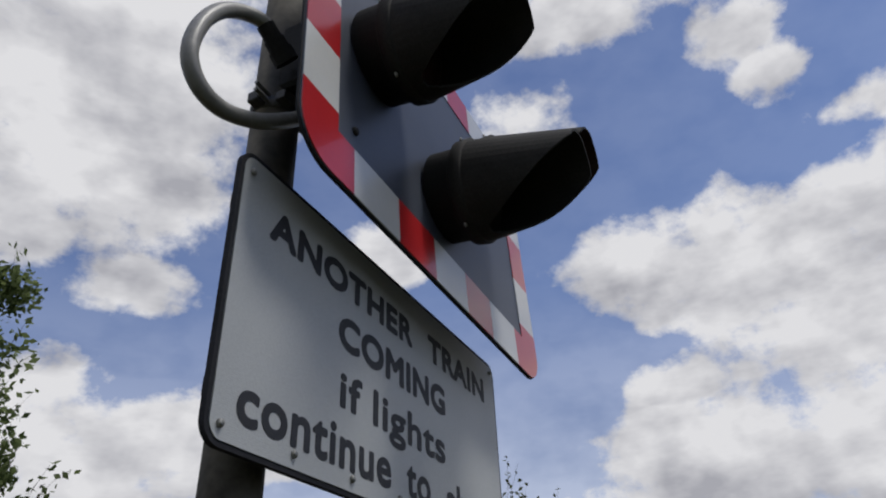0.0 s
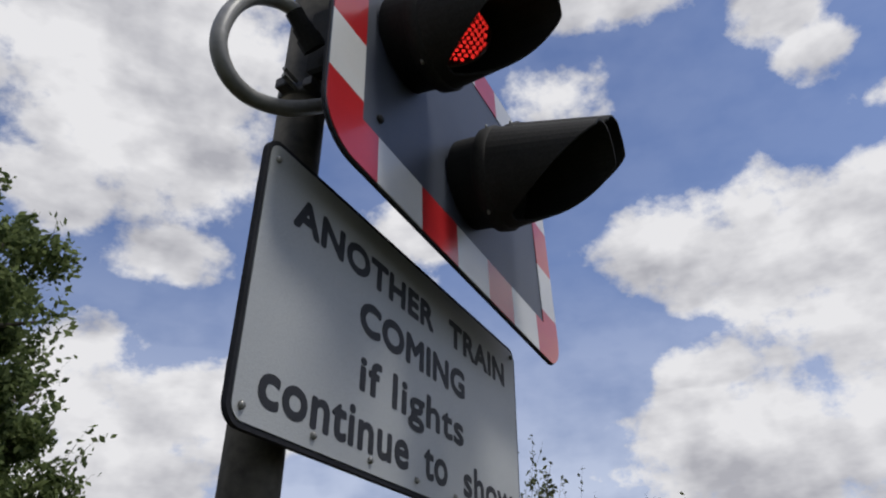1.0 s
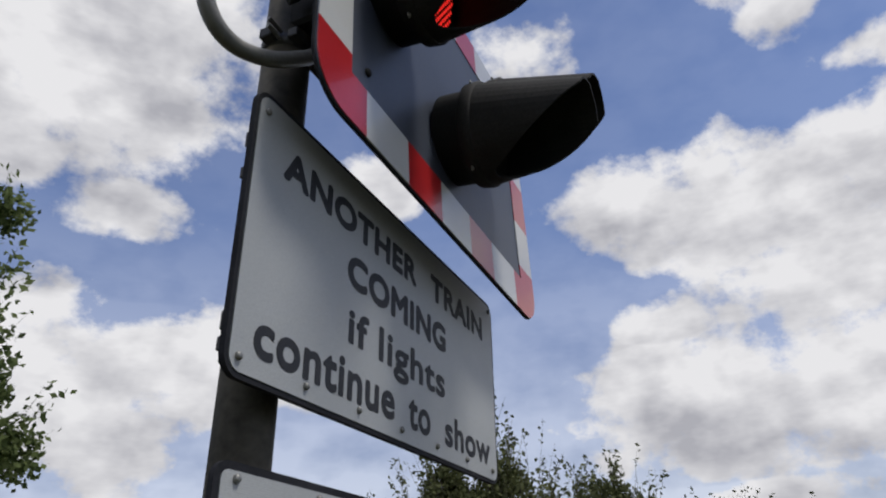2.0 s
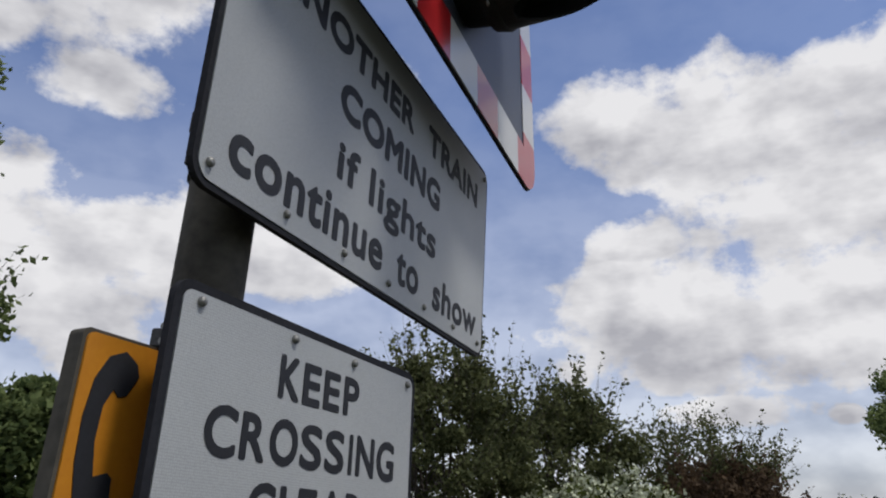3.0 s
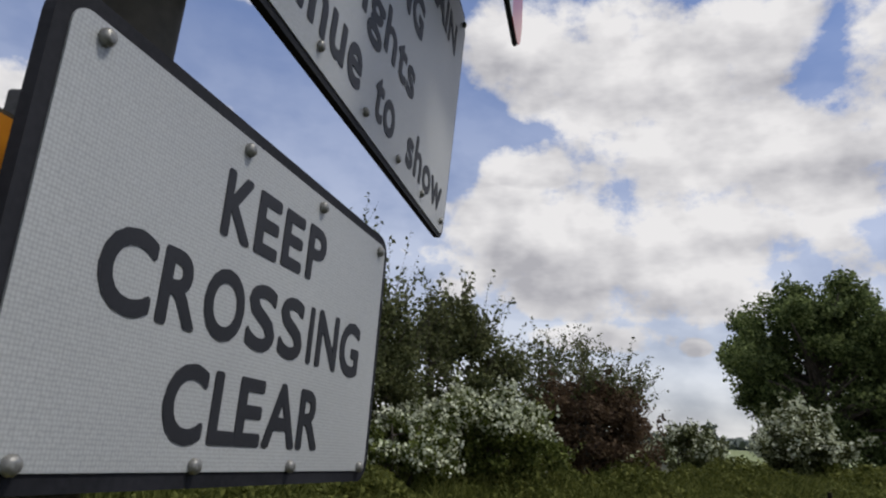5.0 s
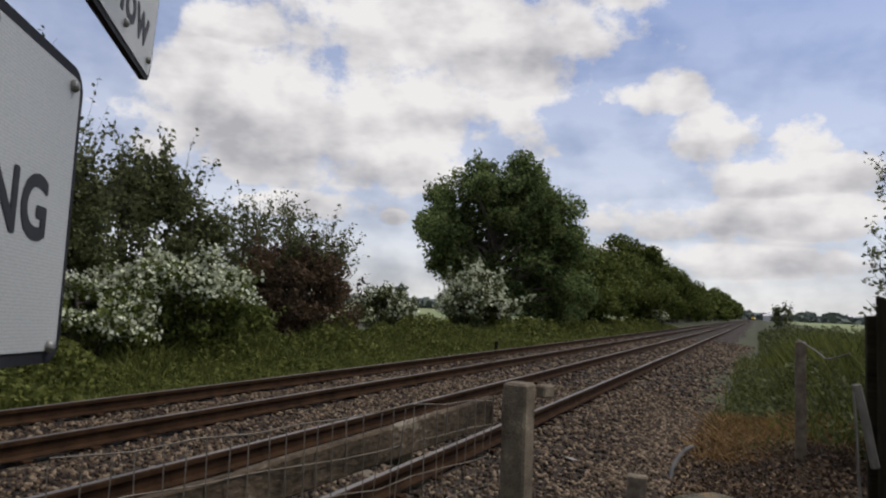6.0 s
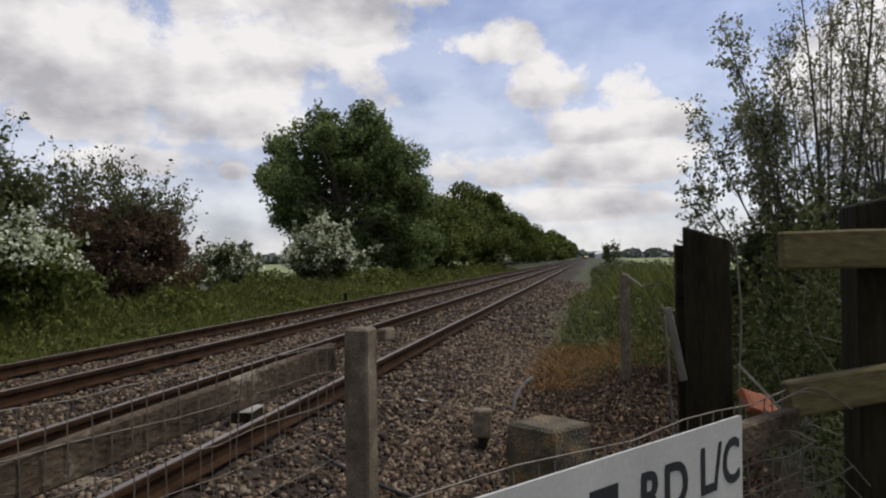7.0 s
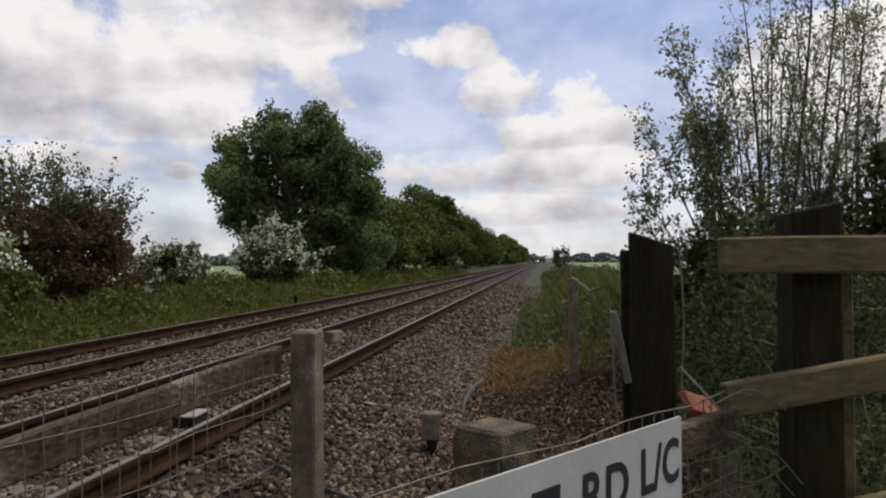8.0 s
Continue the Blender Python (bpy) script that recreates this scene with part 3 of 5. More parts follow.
def plate_sign(name, m, label, x0, x1, z0, z1, radius, border, bolts):
    sign = thing(name, m @ Matrix.Translation((0, 0.0035, 0)), label, "sign")
    part("backing_tray", slab(round_rect(x0, x1, z0, z1, radius), 0.002, 0.012), EDGE, sign, "dark folded metal edge")
    part("border", slab(round_rect(x0, x1, z0, z1, radius), -0.001, 0.002), EDGE, sign, "thin dark border")
    part("face", slab(round_rect(x0 + border, x1 - border, z0 + border, z1 - border, max(radius - border, 0.008)), -0.003, -0.001), SHEET_WHITE, sign, "white retroreflective sheet")
    for x, z in bolts:
        bolt_at(sign, x, z, r=0.0085)
    return sign


def build_signs():
    sign = plate_sign("warning_sign", FRAME_A, "white rectangular warning sign with dark lettering bolted to a pole", -0.036, 1.369, -0.040, 0.606, 0.045, 0.012,
                      [(i * 0.2185, 0) for i in range(7)] + [(0.0, 0.555), (1.326, 0.57)])
    for word, a, b, low, high in (("ANOTHER", 0.074, 0.735, 0.430, 0.515), ("TRAIN", 0.834, 1.262, 0.436, 0.522), ("COMING", 0.357, 0.942, 0.290, 0.380),
                                  ("if", 0.374, 0.470, 0.148, 0.238), ("lights", 0.523, 0.932, 0.148, 0.240), ("continue", 0.038, 0.615, 0.013, 0.108),
                                  ("to", 0.694, 0.830, 0.014, 0.096), ("show", 0.930, 1.295, 0.013, 0.106)):
        lettering(word, a, b, low, high, -0.0036, sign, weight=0.064 if word.isupper() else 0.045)
    for z in (0.08, 0.5):
        part("rear_rail", box(0.0, 1.33, 0.012, 0.052, z - 0.02, z + 0.02, 0.003), CLAMP, sign, "dull metal stiffening rail")
    keep = plate_sign("keep_clear_sign", FRAME_K, "white keep clear sign with dark border below the warning sign", -0.052, 0.703, -0.372, 0.030, 0.035, 0.016,
                      [(0, 0), (0.236, 0), (0.435, 0), (0.66, 0), (0.224, -0.35), (0.43, -0.35), (0.66, -0.35), (0, -0.35)])
    for ch, a, b, low, high in (("K", 0.205, 0.265, -0.110, -0.033), ("E", 0.274, 0.329, -0.110, -0.033), ("E", 0.339, 0.394, -0.108, -0.033), ("P", 0.407, 0.463, -0.108, -0.031),
                                ("C", 0.044, 0.117, -0.224, -0.143), ("R", 0.126, 0.188, -0.221, -0.145), ("O", 0.198, 0.276, -0.222, -0.142), ("S", 0.283, 0.350, -0.221, -0.141),
                                ("S", 0.359, 0.424, -0.220, -0.140), ("I", 0.439, 0.453, -0.218, -0.141), ("N", 0.466, 0.535, -0.218, -0.139), ("G", 0.544, 0.617, -0.220, -0.137),
                                ("C", 0.160, 0.230, -0.331, -0.250), ("L", 0.240, 0.293, -0.329, -0.252), ("E", 0.291, 0.348, -0.329, -0.252), ("A", 0.352, 0.436, -0.329, -0.250), ("R", 0.440, 0.503, -0.329, -0.251)):
        lettering(ch, a, b, low, high, -0.0036, keep, weight=0.042)
    part("rear_rail", box(0.0, 0.66, 0.012, 0.052, -0.08, -0.04, 0.003), CLAMP, keep, "dull metal stiffening rail")


POLE_U, POLE_Y, POLE_R = 0.200, 0.132, 0.064


def build_pole():
    pole = thing("signal_pole", FRAME_A @ Matrix.Translation((POLE_U, POLE_Y, -2.12)), "weathered grey steel pole carrying signs and a signal", "pole")
    bm = bmesh.new()
    bmesh.ops.create_cone(bm, cap_ends=True, segments=40, radius1=POLE_R, radius2=POLE_R, depth=4.0, matrix=pose(0, 0, 2.0))
    part("shaft", bm, POLE, pole, "", None, True)
    part("base_flange", box(-0.16, 0.16, -0.16, 0.16, 0.0, 0.025, 0.004), POLE, pole)
    for z in (2.12 + 0.08, 2.12 + 0.5, 2.12 - 0.25, 2.12 - 0.48, 2.12 + 0.93):
        ring = bmesh.new()
        bmesh.ops.create_cone(ring, cap_ends=True, segments=32, radius1=POLE_R + 0.006, radius2=POLE_R + 0.006, depth=0.035, matrix=pose(0, 0, z))
        band = part("clamp_band", ring, CLAMP, pole, "dull metal clamp band", None, True)
        part("clamp_lug", box(-POLE_R - 0.035, -POLE_R + 0.005, -0.018, 0.018, z - 0.016, z + 0.016, 0.003), CLAMP, band)
        for dz in (-0.012, 0.012):
            part("clamp_bolt", tube([(-POLE_R - 0.06, -0.03, z + dz), (-POLE_R - 0.005, -0.03, z + dz)], 0.006, 6), BOLT, band)
        for dx in (-0.05, 0.05):
            part("clamp_saddle", box(dx - 0.02, dx + 0.02, -POLE_Y + 0.052, -0.05, z - 0.014, z + 0.014, 0.002), CLAMP, band)
    # conduit that loops out of the pole and back behind the signal
    pts = [(0.075, 0.05, 1.055), (0.03, 0.06, 1.095), (-0.028, 0.08, 1.084), (-0.100, 0.08, 1.012), (-0.150, 0.08, 0.91), (-0.162, 0.08, 0.805), (-0.120, 0.08, 0.745), (-0.045, 0.075, 0.733), (0.048, 0.055, 0.765), (0.14, 0.04, 0.835), (0.25, 0.03, 0.94), (0.36, 0.04, 1.02)]
    pts = [(u - POLE_U, y - POLE_Y, v + 2.12) for u, y, v in pts]
    part("conduit", tube(smooth_path(pts, 8), 0.0205, 12), CONDUIT, pole, "grey flexible conduit bent into a loop", None, True)
    d = Vector(pts[1]) - Vector(pts[0])
    gland = tube([Vector(pts[0]) - d * 0.9, Vector(pts[0]) - d * 0.3, Vector(pts[0]) - d * 0.29, Vector(pts[0]) + d * 0.2, Vector(pts[0]) + d * 0.21, Vector(pts[0]) + d * 0.9], [0.034, 0.034, 0.029, 0.029, 0.025, 0.025], 12)
    part("conduit_gland", gland, HOOD, pole, "black cable gland")
    part("junction_bracket", box(-0.05, 0.20, -0.13, 0.02, 2.12 + 0.98, 2.12 + 1.22, 0.01), HOOD, pole, "black steel bracket")


def hood_mesh(r0=0.158, r1=0.116, length=0.295, t=0.006):
    """An open hood that looks towards -y, cut back from below."""
    bm = bmesh.new()
    n, m = 44, 10
    shells = []
    for shell in (0, t):
        rows = []
        for i in range(n):
            a = 2 * math.pi * i / n
            off = abs((a + math.pi) % (2 * math.pi) - math.pi) / math.pi  # 0 at the top
            k = min(1, max(0, (off - 0.36) / 0.60))
            run = length * (1 - k ** 1.25) * 0.93 + 0.045
            run += 0.02 * (0.1 - off) if off < 0.1 else 0
            row = []
            for j in range(m + 1):
                y = run * j / m
                r = r0 + (r1 - r0) * y / length - shell
                row.append(bm.verts.new((r * math.sin(a), -y, r * math.cos(a))))
            rows.append(row)
        shells.append(rows)
    for rows, flip in ((shells[0], False), (shells[1], True)):
        for i in range(n):
            p, q = rows[i], rows[(i + 1) % n]
            for j in range(m):
                f = (p[j], p[j + 1], q[j + 1], q[j])
                bm.faces.new(f[::-1] if flip else f)
    for i in range(n):
        a, b = shells[0][i], shells[0][(i + 1) % n]
        c, d = shells[1][i], shells[1][(i + 1) % n]
        bm.faces.new((a[m], c[m], d[m], b[m]))
    return bm


def lathe(profile, n=36):
    """profile: radius, y."""
    bm = bmesh.new()
    rings = [[bm.verts.new((r * math.sin(2 * math.pi * k / n), y, r * math.cos(2 * math.pi * k / n))) for k in range(n)] for r, y in profile]
    for a, b in zip(rings, rings[1:]):
        for k in range(n):
            bm.faces.new((a[k], a[(k + 1) % n], b[(k + 1) % n], b[k]))
    bm.faces.new(rings[0])
    bm.faces.new(rings[-1])
    return bm


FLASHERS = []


def build_signal():
    head = thing("crossing_light", FRAME_L, "level crossing signal with red and white striped border and black hoods", "signal")
    x0, x1, z0, z1, w = -1.417, 0.060, -0.005, 1.035, 0.142
    part("backboard", slab(round_rect(x0, x1, z0, z1, 0.12), 0.0, 0.006), SLATE, head, "dark slate-grey backboard")
    part("rim", slab(round_rect(x0 - 0.004, x1 + 0.004, z0 - 0.004, z1 + 0.004, 0.124), 0.006, 0.012), EDGE, head, "thin dark edge")
    # striped border, each stripe a plate of its own

    def border_piece(poly, red):
        part("red_stripe" if red else "white_stripe", slab(poly, -0.0025, 0.0), LAMP_RED if red else LAMP_WHITE, head, "red reflective stripe" if red else "white reflective stripe")

    cut_x = [x0 + 0.213, -0.986, -0.779, -0.569, -0.378, -0.160]
    cut_z = [0.194, 0.390, 0.600, 0.830]
    i0, i1, k0, k1 = x0 + w, x1 - w, z0 + w, z1 - w
    for i, (a, b) in enumerate(zip(cut_x, cut_x[1:])):
        border_piece([(a, z0), (b, z0), (b, k0), (a, k0)], i % 2 == 1)
        border_piece([(a, k1), (b, k1), (b, z1), (a, z1)], i % 2 == 1)
    for i, (a, b) in enumerate(zip(cut_z, cut_z[1:])):
        border_piece([(x0, a), (i0, a), (i0, b), (x0, b)], i % 2 == 1)
        border_piece([(i1, a), (x1, a), (x1, b), (i1, b)], i % 2 == 1)
    r = 0.12
    for cx, cz, a0, px, pz in ((x0 + r, z0 + r, 180, cut_x[0], cut_z[0]), (x1 - r, z0 + r, 270, cut_x[-1], cut_z[0]), (x1 - r, z1 - r, 0, cut_x[-1], cut_z[-1]), (x0 + r, z1 - r, 90, cut_x[0], cut_z[-1])):
        arc = [(cx + r * math.cos(radians(a0 + 90 * k / 8)), cz + r * math.sin(radians(a0 + 90 * k / 8))) for k in range(9)]
        ex, ez = (x0 if px < -0.7 else x1), (z0 if pz < 0.5 else z1)
        ix, iz = (i0 if px < -0.7 else i1), (k0 if pz < 0.5 else k1)
        if a0 in (180, 0):
            poly = [(ex, pz)] + arc + [(px, ez), (px, iz), (ix, iz), (ix, pz)]
        else:
            poly = [(px, ez)] + arc + [(ex, pz), (ix, pz), (ix, iz), (px, iz)]
        border_piece(poly, True)
    for x, z in ((-1.20, 0.80), (-0.15, 0.80), (-1.2, 0.2)):
        part("rivet", dome(0.012, 0.01), HOOD, head, "black bolt head", pose(x, 0, z), True)
    tilt = 9.0
    for x, z, red in ((-1.09, 0.58, True), (-0.48, 0.535, True), (-0.70, 0.335, False)):
        unit = part("lamp_housing", lathe([(0.085, 0.0), (0.085, -0.03), (0.12, -0.05), (0.13, -0.085), (0.145, -0.09), (0.160, -0.10), (0.163, -0.135), (0.157, -0.14), (0.150, -0.14), (0.144, -0.135), (0.142, -0.01)]), HOOD, head, "black round lamp housing", pose(x, 0, z, tilt), True)
        part("hood", hood_mesh(), HOOD, unit, "long black hood cut back from below", pose(0, -0.128, 0))
        for a in (40, 140, 250):
            part("hood_screw", dome(0.008, 0.006), BOLT, unit, "", pose(0.163 * math.cos(radians(a)), -0.118, 0.163 * math.sin(radians(a)), 0, 90 - a, 0))
        if red:
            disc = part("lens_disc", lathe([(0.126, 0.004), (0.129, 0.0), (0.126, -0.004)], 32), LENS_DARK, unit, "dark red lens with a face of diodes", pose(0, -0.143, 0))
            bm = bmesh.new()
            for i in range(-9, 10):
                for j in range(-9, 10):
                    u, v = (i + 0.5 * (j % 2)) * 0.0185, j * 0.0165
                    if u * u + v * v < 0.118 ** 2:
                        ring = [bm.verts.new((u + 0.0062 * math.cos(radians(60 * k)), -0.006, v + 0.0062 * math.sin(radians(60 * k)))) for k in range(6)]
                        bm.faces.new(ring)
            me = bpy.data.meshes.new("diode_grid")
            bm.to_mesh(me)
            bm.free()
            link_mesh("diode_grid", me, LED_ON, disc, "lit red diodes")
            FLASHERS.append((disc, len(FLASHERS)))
        else:
            part("lens", lathe([(0.14, -0.10), (0.12, -0.112), (0.05, -0.125)], 32), LENS_DARK, unit, "dark amber lens")
    # bracket back to the pole
    part("mounting_arm", box(-1.30, -0.10, 0.012, 0.06, 0.48, 0.56, 0.005), HOOD, head, "black steel mounting arm")


def build_telephone():
    tel = thing("telephone_sign", FRAME_K @ Matrix.Translation((0, 0.09, 0)), "orange telephone plate with a black handset symbol on a grey box", "sign")
    part("box_body", slab(round_rect(-0.119, 0.10, -0.372, -0.060, 0.012), 0.004, 0.034), POLE, tel, "dull grey metal box")
    part("plate", slab(round_rect(-0.113, 0.095, -0.366, -0.066, 0.012), 0.0, 0.004), ORANGE, tel, "orange plate")
    # handset: a bowed bar with two blocks
    bow = [(0.020, -0.096), (-0.012, -0.082), (-0.048, -0.094), (-0.073, -0.130), (-0.083, -0.185), (-0.080, -0.245), (-0.068, -0.295), (-0.045, -0.322), (0.000, -0.322), (0.012, -0.310), (0.008, -0.262), (-0.004, -0.255), (-0.035, -0.262), (-0.046, -0.215), (-0.043, -0.165), (-0.026, -0.140), (-0.012, -0.150), (0.006, -0.146), (0.030, -0.115)]
    bow = [(-0.097 + (x + 0.083) * 0.74, z) for x, z in bow]
    part("handset_symbol", slab(bow, -0.002, 0.0), LETTER, tel, "black handset symbol")
    for z in (-0.08, -0.35):
        part("screw", dome(0.006, 0.005), BOLT, tel, "", pose(0.07, 0, z), True)
    cab = thing("telephone_cabinet", FRAME_K @ Matrix.Translation((0, 0.06, -0.40)), "yellow painted steel cabinet with rounded corners below the signs", "cabinet")
    part("cabinet_body", slab(round_rect(-0.16, 0.335, -0.55, 0.0, 0.06), 0.0, 0.26), YELLOW, cab)
    part("cabinet_door", slab(round_rect(-0.13, 0.305, -0.52, -0.03, 0.05), -0.008, 0.0), YELLOW, cab)
    part("door_handle", box(0.24, 0.26, -0.022, -0.008, -0.30, -0.22, 0.004), CLAMP, cab, "dull metal handle")
    part("leg", box(0.03, 0.15, 0.07, 0.19, -1.50, -0.55, 0.004), POLE, cab, "grey steel leg")


# ---- fences ----
def timber(name, a, b, height, depth, material, parent, label="", seed=0, lean=0.0):
    """A board from a to b (its middle line)."""
    a, b = Vector(a), Vector(b)
    d = b - a
    n = d.length
    m = frame_matrix(a, d, Vector((0, 0, 1)) - d.normalized() * d.normalized().z)
    bm = rough_box(0, n, -depth / 2, depth / 2, -height / 2, height / 2, max(4, int(n / 0.18)), 0.005, 0.006, seed)
    return part(name, bm, material, parent, label, parent.matrix_world.inverted() @ m if parent else m)


def wire(points, r, parent, name="wire", material=WIRE, n=4, label=""):
    return part(name, tube(smooth_path(points, n), r, 5), material, parent, label)


def mesh_panel(a, b, z0, z1, pitch_x, pitch_z, r, parent, rng, wobble=0.008, name="wire_mesh", label=""):
    """Woven wire netting between two plan points, one mesh."""
    bm = bmesh.new()
    a, b = Vector((*a, 0)), Vector((*b, 0))
    d = b - a
    n = max(1, int(d.length / pitch_x))
    side = Vector((-d.y, d.x, 0)).normalized()
    for i in range(n + 1):
        p = a + d * i / n
        pts = [p + side * rng.normal(0, wobble) + d.normalized() * rng.normal(0, wobble * 0.6) + Vector((0, 0, z0 + (z1 - z0) * k / 5)) for k in range(6)]
        tube(pts, r, 4, bm)
    for j in range(int((z1 - z0) / pitch_z) + 1):
        z = z1 - j * pitch_z
        pts = [a + d * k / 10 + side * rng.normal(0, wobble) + Vector((0, 0, z + rng.normal(0, wobble))) for k in range(11)]
        tube(pts, r, 4, bm)
    return part(name, bm, WIRE, parent, label)


def build_fences(rng):
    # lineside fence: concrete post, old board, netting
    f = thing("lineside_fence", pose(2.42, 0.81, -0.35), "old lineside fence of concrete post, grey board and wire netting", "fence")
    inv = f.matrix_world.inverted()
    part("concrete_post", rough_box(-0.045, 0.045, -0.045, 0.045, 0, 1.355, 8, 0.004, 0.008, 1), CONCRETE, f, "weathered square concrete post", pose(0, 0, 0, 0, 0.4, -8))
    timber("fence_board", (2.40, 0.90, 0.905), (0.95, 1.20, 0.795), 0.098, 0.03, OLD_WOOD, f, "grey weathered timber board", 3)
    part("board_end", rough_box(-0.02, 0.045, -0.02, 0.02, -0.022, 0.022, 3, 0.004, 0.006, 4), CONCRETE, f, "pale broken board end", inv @ pose(2.49, 0.74, 0.975, 0, 0, -20))
    mesh_panel((2.36 - 2.42, 0.88 - 0.81), (0.9 - 2.42, 1.19 - 0.81), 0.10, 1.31, 0.055, 0.10, 0.0017, f, rng, 0.006, "wire_mesh", "sagging wire netting")
    # netting panel with the name board, running across
    g = thing("netting_fence", pose(2.05, -0.48, -0.35), "sagging wire netting on a low timber rail", "fence")
    mesh_panel((0.15, -0.115), (-1.22, 0.93), 0.35, 1.225, 0.05, 0.055, 0.0018, g, rng, 0.007, "wire_mesh", "sagging square wire netting")
    timber("rail", (2.07, -0.51, 0.79), (0.87, 0.41, 0.80), 0.085, 0.04, OLD_WOOD, g, "grey weathered timber rail", 5)
    for k in range(26):
        s = Vector((0.15 - 0.03 * (k % 9), -0.11 + 0.022 * (k % 9), 1.20 - 0.075 * (k % 8)))
        e = s + Vector((rng.uniform(-0.12, 0.12), rng.uniform(-0.20, 0.04), rng.uniform(-0.14, 0.06)))
        wire([s, (s + e) / 2 + Vector((0, 0, rng.uniform(-0.06, 0.06))), e], 0.0021, g, "loose_wire")
    # name board on it
    o = Vector((1.766, -0.325, 0.871))
    u = (Vector((1.766, -0.325, 0.871)) - Vector((1.063, 0.167, 0.889))).normalized()
    board = thing("name_board", frame_matrix(o, u, (0, 0, 1)), "white name board with black lettering on the netting fence", "sign")
    part("board", slab(round_rect(-1.05, 0.0, -0.26, 0.0, 0.006), 0.0, 0.006), mat("white enamel board", (0.33, 0.33, 0.31), (0.46, 0.46, 0.43), 0.5, scale=4, fine=90, bump=0.1, dist=0.001), board)
    lettering("L/C", -0.200, -0.016, -0.145, -0.042, -0.001, board, LETTER, 0.035)
    lettering("RD", -0.435, -0.255, -0.145, -0.050, -0.001, board, LETTER, 0.035)
    for k, x in enumerate((-0.60, -0.73, -0.85, -0.97)):
        part("bar", box(x, x + 0.085, -0.003, 0.0, -0.145, -0.050), LETTER, board, "black bar of unread writing")
    # concrete stub and lineside block
    s = thing("concrete_stub", pose(2.385, 0.155, -0.36, 0, 0, -37), "lichened concrete block standing beside the netting fence", "concrete block")
    part("block", rough_box(-0.095, 0.095, -0.10, 0.10, 0, 1.06, 12, 0.016, 0.010, 6), LICHEN, s)
    b = thing("marker_block", pose(5.75, 0.90, -0.33, 3, 2, 10), "small grey concrete marker block on the ballast", "marker block")
    part("block", rough_box(-0.075, 0.075, -0.075, 0.075, 0.14, 0.36, 4, 0.010, 0.012, 7), CONCRETE, b)
    part("leg", rough_box(-0.03, 0.03, -0.05, 0.03, -0.03, 0.15, 4, 0.010, 0.008, 23), DARK_WOOD, b, "dark iron leg")
    c = thing("fallen_block", pose(4.1, 0.36, -0.36, 0, 12, 30), "broken dark stone lying in the litter", "stone")
    part("block", rough_box(-0.12, 0.12, -0.09, 0.09, 0, 0.2, 4, 0.02, 0.03, 8), DARK_WOOD, c)
    # tall creosoted gatepost with its strips
    g2 = thing("gatepost", pose(3.70, -0.545, -0.4), "tall dark creosoted gatepost with a slanting top", "gatepost")
    bm = rough_box(-0.10, 0.10, -0.105, 0.105, 0, 1.78, 8, 0.004, 0.008, 9)
    for v in bm.verts:
        if v.co.z > 1.7:
            v.co.z += (v.co.y - 0.10) * 0.34
    part("post", bm, DARK_WOOD, g2, "", pose(0, 0, 0, 0, 0, -8))
    timber("batten", (3.75, -0.425, 1.29), (3.75, -0.43, 0.35), 0.05, 0.06, DARK_WOOD, g2, "dark narrow batten", 11)
    timber("pale_strip", (3.48, -0.335, 1.00), (3.48, -0.405, 0.66), 0.036, 0.014, PALE_WOOD, g2, "pale split timber strip", 12)
    timber("pale_strip", (3.43, -0.320, 0.97), (3.43, -0.350, 0.35), 0.012, 0.010, PALE_WOOD, g2, "pale split timber strip", 13)
    timber("pale_strip", (3.50, -0.64, 0.74), (3.28, -0.80, 0.55), 0.016, 0.012, PALE_WOOD, g2, "pale split timber strip", 22)
    inv = g2.matrix_world.inverted()
    for pts in ([(3.66, -0.33, 1.12), (3.9, -0.26, 1.08), (4.6, -0.27, 1.08), (8.3, -0.34, 1.06)], [(3.6, -0.66, 1.32), (3.58, -0.675, 0.95), (3.57, -0.66, 0.6), (3.56, -0.69, 0.2)]):
        wire([inv @ Vector(p) for p in pts], 0.005, g2, "wire", WIRE, 5, "bare fence wire")
    t = thing("fence_post", pose(8.3, -0.36, -0.36), "slim grey concrete fence post with a wire", "fence post")
    part("post", rough_box(-0.05, 0.05, -0.052, 0.052, 0, 1.40, 6, 0.004, 0.008, 14), CONCRETE, t)
    # post and rail fence
    h = thing("post_and_rail_fence", pose(2.2, -0.76, -0.4), "green-stained softwood post and rail fence", "fence")
    bm = rough_box(-0.075, 0.075, -0.068, 0.068, 0, 1.79, 8, 0.004, 0.006, 15)
    for v in bm.verts:
        if v.co.z > 1.7:
            v.co.z -= v.co.y * 0.22
    part("post", bm, DARK_WOOD, h, "dark square timber post with a slanting top", pose(0.055, -0.022, 0))
    part("side_post", rough_box(-0.045, 0.045, -0.03, 0.03, 0, 1.70, 6, 0.004, 0.006, 16), FENCE_WOOD, h, "pale timber post", pose(0.11, -0.122, 0))
    timber("rail", (2.085, -0.49, 1.251), (2.20, -1.75, 1.255), 0.100, 0.045, FENCE_WOOD, h, "green-stained rail", 17)
    timber("rail", (2.085, -0.50, 0.850), (2.20, -1.75, 1.075), 0.095, 0.045, FENCE_WOOD, h, "green-stained rail", 18)
    timber("rail", (2.085, -0.62, 0.480), (2.20, -1.75, 0.75), 0.095, 0.045, FENCE_WOOD, h, "green-stained rail", 19)
    # litter on the ground
    p = thing("clay_shard", pose(3.52, -0.74, 0.55, 55, 16, -35), "broken orange clay pipe piece caught in the brambles", "clay pipe")
